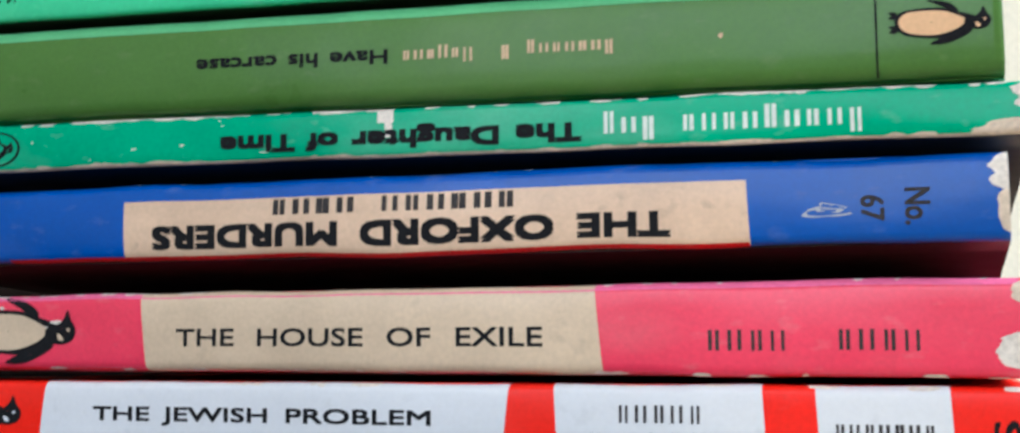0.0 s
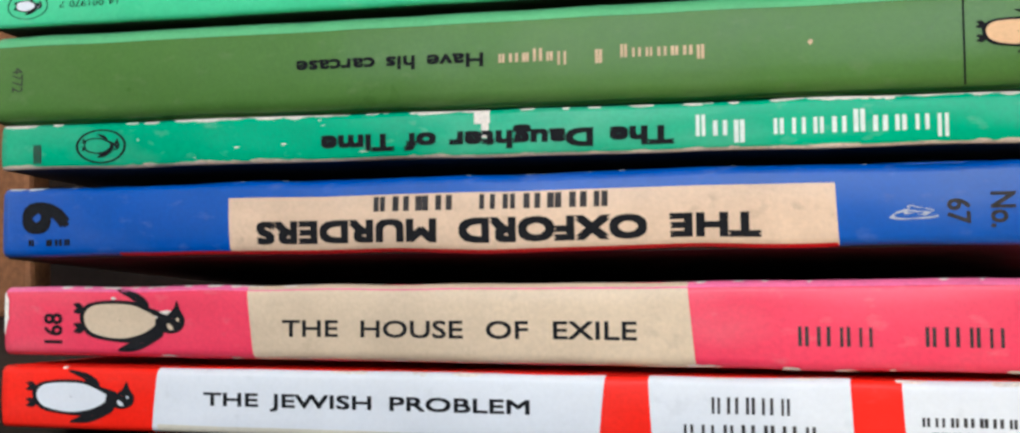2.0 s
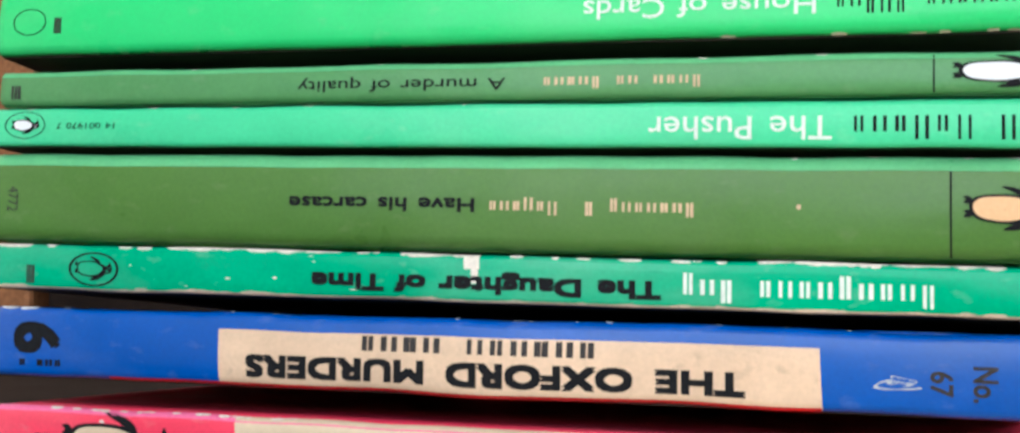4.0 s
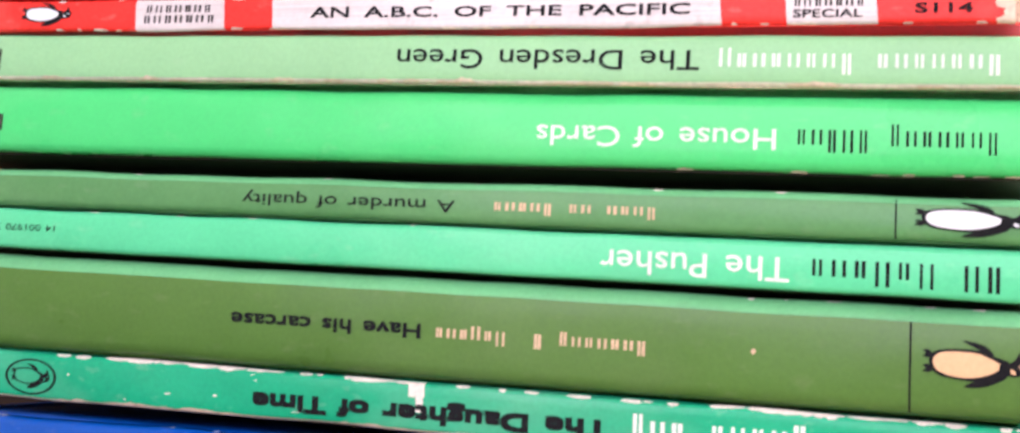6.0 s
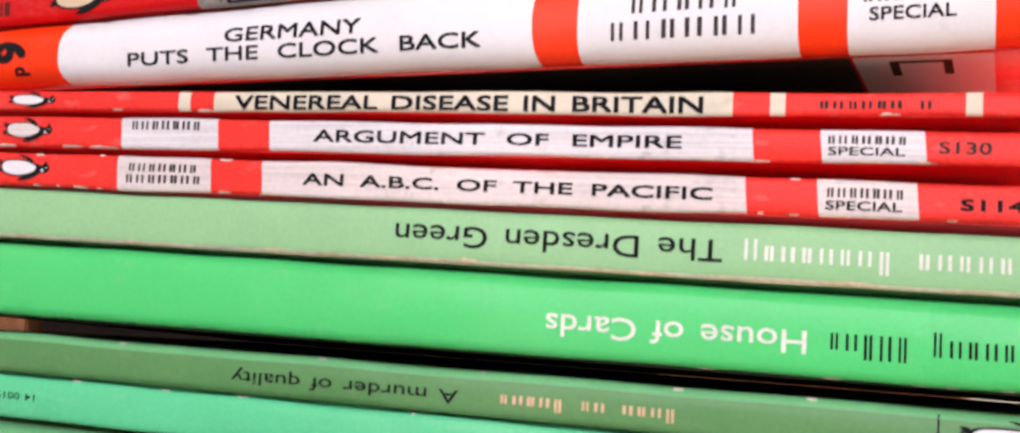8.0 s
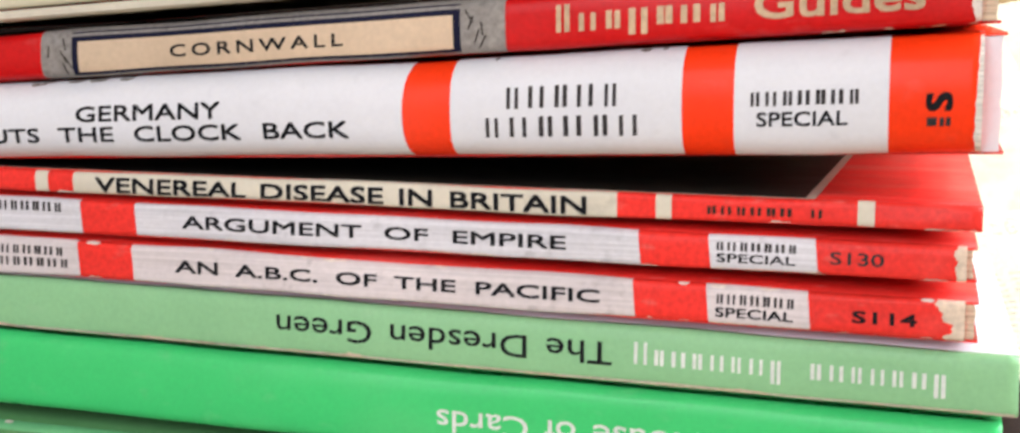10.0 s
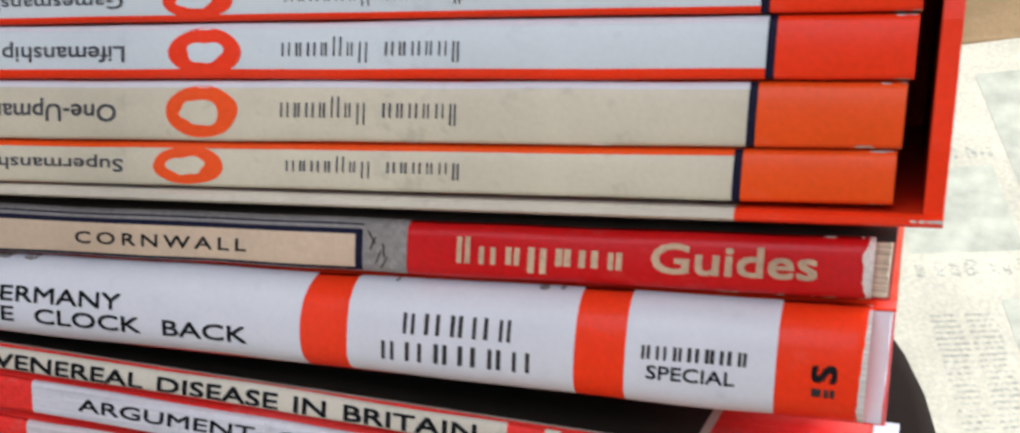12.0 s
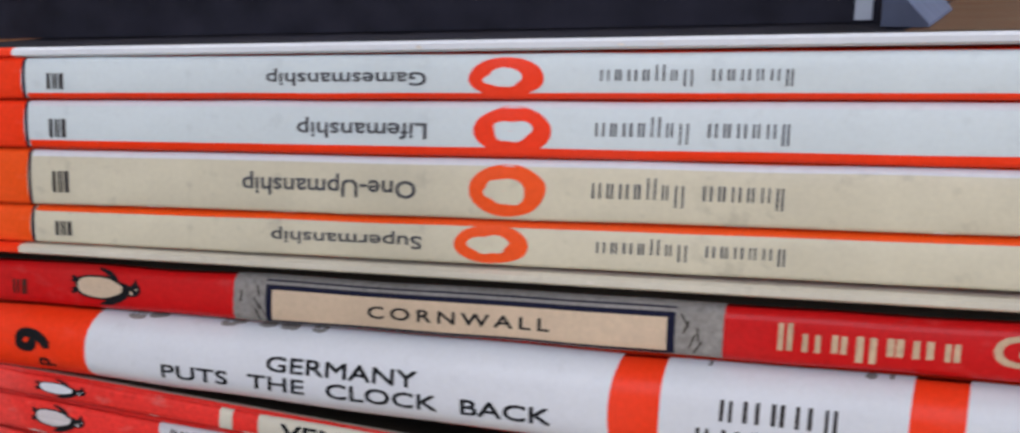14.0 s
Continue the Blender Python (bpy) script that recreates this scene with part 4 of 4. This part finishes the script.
for key, title, low, high, paper, ends, rule, right, tx, ring, ax, label in POTTER:
    k = [[(p - case_z(u, 0, 0)) / (case_z(u, 1, 0) - case_z(u, 0, 0)) for p, u in zip(pair, (-90, 90))] for pair in (low, high)]
    back = [[case_z(u, kk, 110) for kk, u in zip(ks, (-90, 90))] for ks in k]
    b = Book(label, (-97.4, right), low, high, back[0], back[1], paper, r=0.7, bulge=0.3, y=0.2, wave=0.05, pages=WHITE_PAGES if paper is COOL_WHITE else PAGES, top=ends, bottom=ends, group="books in the slipcase")
    b.lean = CASE_LEAN
    b.panel("end_band", rule + 0.9, right, ends)
    b.panel("end_band", -97.4, -80.6, ends, bow=-0.3)
    b.panel("rule", rule, rule + 1.0, NAVY, off=0.06)
    b.panel("rule", -80.7, -80.2, NAVY, off=0.06)
    b.text("title", title, *tx, 0.32, 0.72, GREY_INK, weight=0.016)
    b.bars("author_line", "Txxxxx Txpxxxx", *ax, 0.30, 0.76, GREY_INK, thick=0.34)
    b.disc("oval_ring", *ring, 0.07, 0.93, ends, 0.07, ragged=0.05)
    b.disc("oval_field", ring[0] + 2.2, ring[1] - 2.7, 0.28, 0.70, paper, 0.10, ragged=0.3)
    b.bars("number_mark", "TTT", -76.8, -73.6, 0.25, 0.75, FADED, thick=0.6)
    if key in ("life", "games"):
        b.panel("cover_edge", -80.0, rule, ends, 0.0, 0.19 if key == "life" else 0.16, off=0.055)
    if key in ("life", "one"):
        b.panel("head_edge", -80.0, rule, WHITE, 0.90, 1.0, off=0.055, label="white edge of the cover")
    if key == "supermanship":
        b.panel("cover_edge", -80.0, rule, ends, 0.89, 1.0, off=0.055)
    b.scuffs(5, "head", BARE_PALE, 0.35, right - 2.5, right, 3)
    b.scuffs(5, "foot", BARE_PALE, 0.3, right - 2.5, right, 4)
    if key in ("one",):
        b.scuffs(10, "foot", BARE_PALE, 0.8)

# ---- table, room and what stands behind ----
TABLE_Z = 0.0


def round_table():
    t = empty("round_table", (-0.744, 0.31, -0.75), "dark stained round wooden table under the pile", "table")
    def lathe(name, profile, n=96):
        verts, faces = [], []
        for r, z in profile:
            for k in range(n):
                a = 2 * math.pi * k / n
                verts.append((r * math.cos(a), r * math.sin(a), z))
        for i in range(len(profile) - 1):
            for k in range(n):
                faces.append((i * n + k, i * n + (k + 1) % n, (i + 1) * n + (k + 1) % n, (i + 1) * n + k))
        return mesh_object(name, verts, faces, DARK_WOOD, t)
    lathe("tabletop", [(0.001, 0.72), (0.83, 0.72), (0.846, 0.724), (0.85, 0.735), (0.846, 0.746), (0.838, 0.75), (0.001, 0.75)])
    lathe("pedestal", [(0.30, 0.0), (0.30, 0.02), (0.08, 0.06), (0.06, 0.30), (0.09, 0.64), (0.2, 0.72)], 48)
    return t


round_table()


def slab(name, lo, hi, mat, label, bevel=0.0):
    ob = part(name, block(bmesh.new(), lo, hi, bevel), mat, None)
    return tagged(ob, label, "", "", "structure")


# the room: floor, ceiling and walls with two window openings
FZ, CZ = -0.75, 2.20
slab("floor", (-3.2, -2.6, FZ - 0.1), (2.6, 3.8, FZ), FLOOR, "pale wooden floor")
slab("ceiling", (-3.2, -2.6, CZ), (2.6, 3.8, CZ + 0.1), CEILING, "white painted ceiling")
slab("wall_north", (-3.2, 3.7, FZ), (2.6, 3.8, CZ), PLASTER, "cream plaster wall")
slab("wall_west", (-3.2, -2.5, FZ), (-3.1, 3.7, CZ), PLASTER, "cream plaster wall")


def holed_wall(name, axis, at, thick, span, hole):
    """A wall with one window opening. axis: 0 runs along x, 1 along y; hole: from, to, sill, head."""
    bm = bmesh.new()
    def box(a0, a1, z0, z1):
        lo, hi = ((a0, at, z0), (a1, at + thick, z1)) if axis == 0 else ((at, a0, z0), (at + thick, a1, z1))
        block(bm, lo, hi)
    box(span[0], hole[0], FZ, CZ)
    box(hole[1], span[1], FZ, CZ)
    box(hole[0], hole[1], FZ, hole[2])
    box(hole[0], hole[1], hole[3], CZ)
    return tagged(part(name, bm, PLASTER, None), "cream plaster wall with a window opening", "", "", "structure")


holed_wall("wall_south", 0, -2.6, 0.1, (-3.1, 2.5), (-1.15, 0.75, 0.5, 2.1))
# east opening added out of view for the lamp that brightens the newspaper
holed_wall("wall_east", 1, 2.5, 0.1, (-2.5, 3.7), (0.05, 1.75, 0.5, 2.0))

# cream armchair with a sloping back and a newspaper spread over it
SLOPE = Matrix.Translation((0.20, 2.10, -0.265)) @ Matrix.Rotation(radians(30.5), 4, "X")
BACKREST = SLOPE @ Matrix.Rotation(radians(15), 4, "Z")
chair = empty("armchair", (0.25, 1.9, FZ), "cream upholstered lounge chair with a tan wooden top rail", "armchair")
ci = Matrix.Translation(chair.location).inverted()
part("backrest", block(bmesh.new(), (-0.45, -0.88, -0.10), (0.80, 0.42, 0.0), 0.03, ci @ SLOPE), CREAM_CLOTH, chair)
part("top_rail", block(bmesh.new(), (-0.30, 0.455, -0.12), (0.80, 0.62, 0.02), 0.012, ci @ BACKREST), TAN_WOOD, chair)
for x, y, z in ((0.08, 1.42, -0.66), (0.85, 1.42, -0.66), (0.08, 2.38, -0.16), (0.85, 2.38, -0.16)):
    part("leg", block(bmesh.new(), (x - 0.025, y - 0.025, FZ), (x + 0.025, y + 0.025, z), 0.004, ci), TAN_WOOD, chair)

paper = empty("newspaper", BACKREST.translation, "open newspaper with columns and photographs spread on a chair", "newspaper")
on_paper = Matrix.Translation(paper.location).inverted() @ BACKREST


def sheet(name, x0, x1, y0, y1, z, mat, n=12, label=""):
    """A piece of the page or of its print, gently creased with it."""
    verts, faces = [], []
    for i in range(n + 1):
        for j in range(n + 1):
            x, y = x0 + (x1 - x0) * i / n, y0 + (y1 - y0) * j / n
            fold = 0.012 * noise.noise((x * 3, y * 3, 1.0)) + 0.006 * abs(math.sin(x * 7))
            verts.append(on_paper @ Vector((x, y, 0.014 + z + fold)))
    for i in range(n):
        for j in range(n):
            p = i * (n + 1) + j
            faces.append((p, p + n + 1, p + n + 2, p + 1))
    return mesh_object(name, verts, faces, mat, paper, Vector((0, 0, 0)), label)


sheet("page", -0.24, 0.18, -0.80, 0.45, 0.0, NEWSPRINT, 30)
sheet("page", 0.182, 0.60, -0.80, 0.45, 0.0, NEWSPRINT, 30)
rng = random.Random(11)
for x0, x1, y0, y1 in ((-0.13, 0.04, -0.08, 0.12), (-0.02, 0.17, -0.42, -0.18), (0.07, 0.17, 0.06, 0.36), (0.20, 0.40, 0.05, 0.30), (0.20, 0.5, -0.5, -0.28), (-0.22, -0.06, -0.75, -0.52)):
    sheet("photograph", x0, x1, y0, y1, 0.0005, NEWS_GREY)
for x0, x1, y in ((-0.13, 0.05, 0.14), (-0.13, 0.05, -0.13), (0.20, 0.42, 0.34)):
    x = x0
    while x < x1:
        w = rng.uniform(0.006, 0.02)
        sheet("headline_bar", x, x + w, y, y + rng.uniform(0.02, 0.035), 0.0005, NEWS_INK, 2)
        x += w + rng.uniform(0.004, 0.016)
for x0, y0, y1 in ((-0.13, 0.22, 0.32), (-0.08, 0.22, 0.32), (0.07, -0.14, 0.02), (0.12, -0.14, 0.02), (-0.13, -0.42, -0.2), (-0.08, -0.42, -0.2), (0.43, -0.2, 0.3)):
    y = y0
    while y < y1:
        sheet("column_bar", x0, x0 + rng.uniform(0.034, 0.045), y, y + 0.0045, 0.0005, NEWS_INK, 2)
        y += 0.011

# brown wooden boxes in a row behind the pile, a dark one added between


def wooden_box(x0, x1, y0, y1, h, mat, label):
    box = empty("wooden_box", ((x0 + x1) / 2, (y0 + y1) / 2, TABLE_Z), label, "box", "boxes behind the pile")
    m = Matrix.Translation(box.location).inverted()
    part("body", block(bmesh.new(), (x0 + 0.004, y0 + 0.004, 0.0), (x1 - 0.004, y1 - 0.004, h - 0.02), 0.004, m), mat, box)
    part("lid", block(bmesh.new(), (x0, y0, h - 0.0195), (x1, y1, h), 0.004, m), mat, box)
    return box


wooden_box(-0.90, -0.476, 0.50, 0.66, 0.30, BROWN_WOOD, "brown wooden box standing on the table")
# added so the shaded gaps between the books stay black
wooden_box(-0.472, -0.104, 0.50, 0.64, 0.28, DARK_WOOD, "dark box added between two brown ones to keep gaps black")
wooden_box(-0.100, 0.056, 0.50, 0.585, 0.30, BROWN_WOOD, "narrow brown wooden box near the table edge")
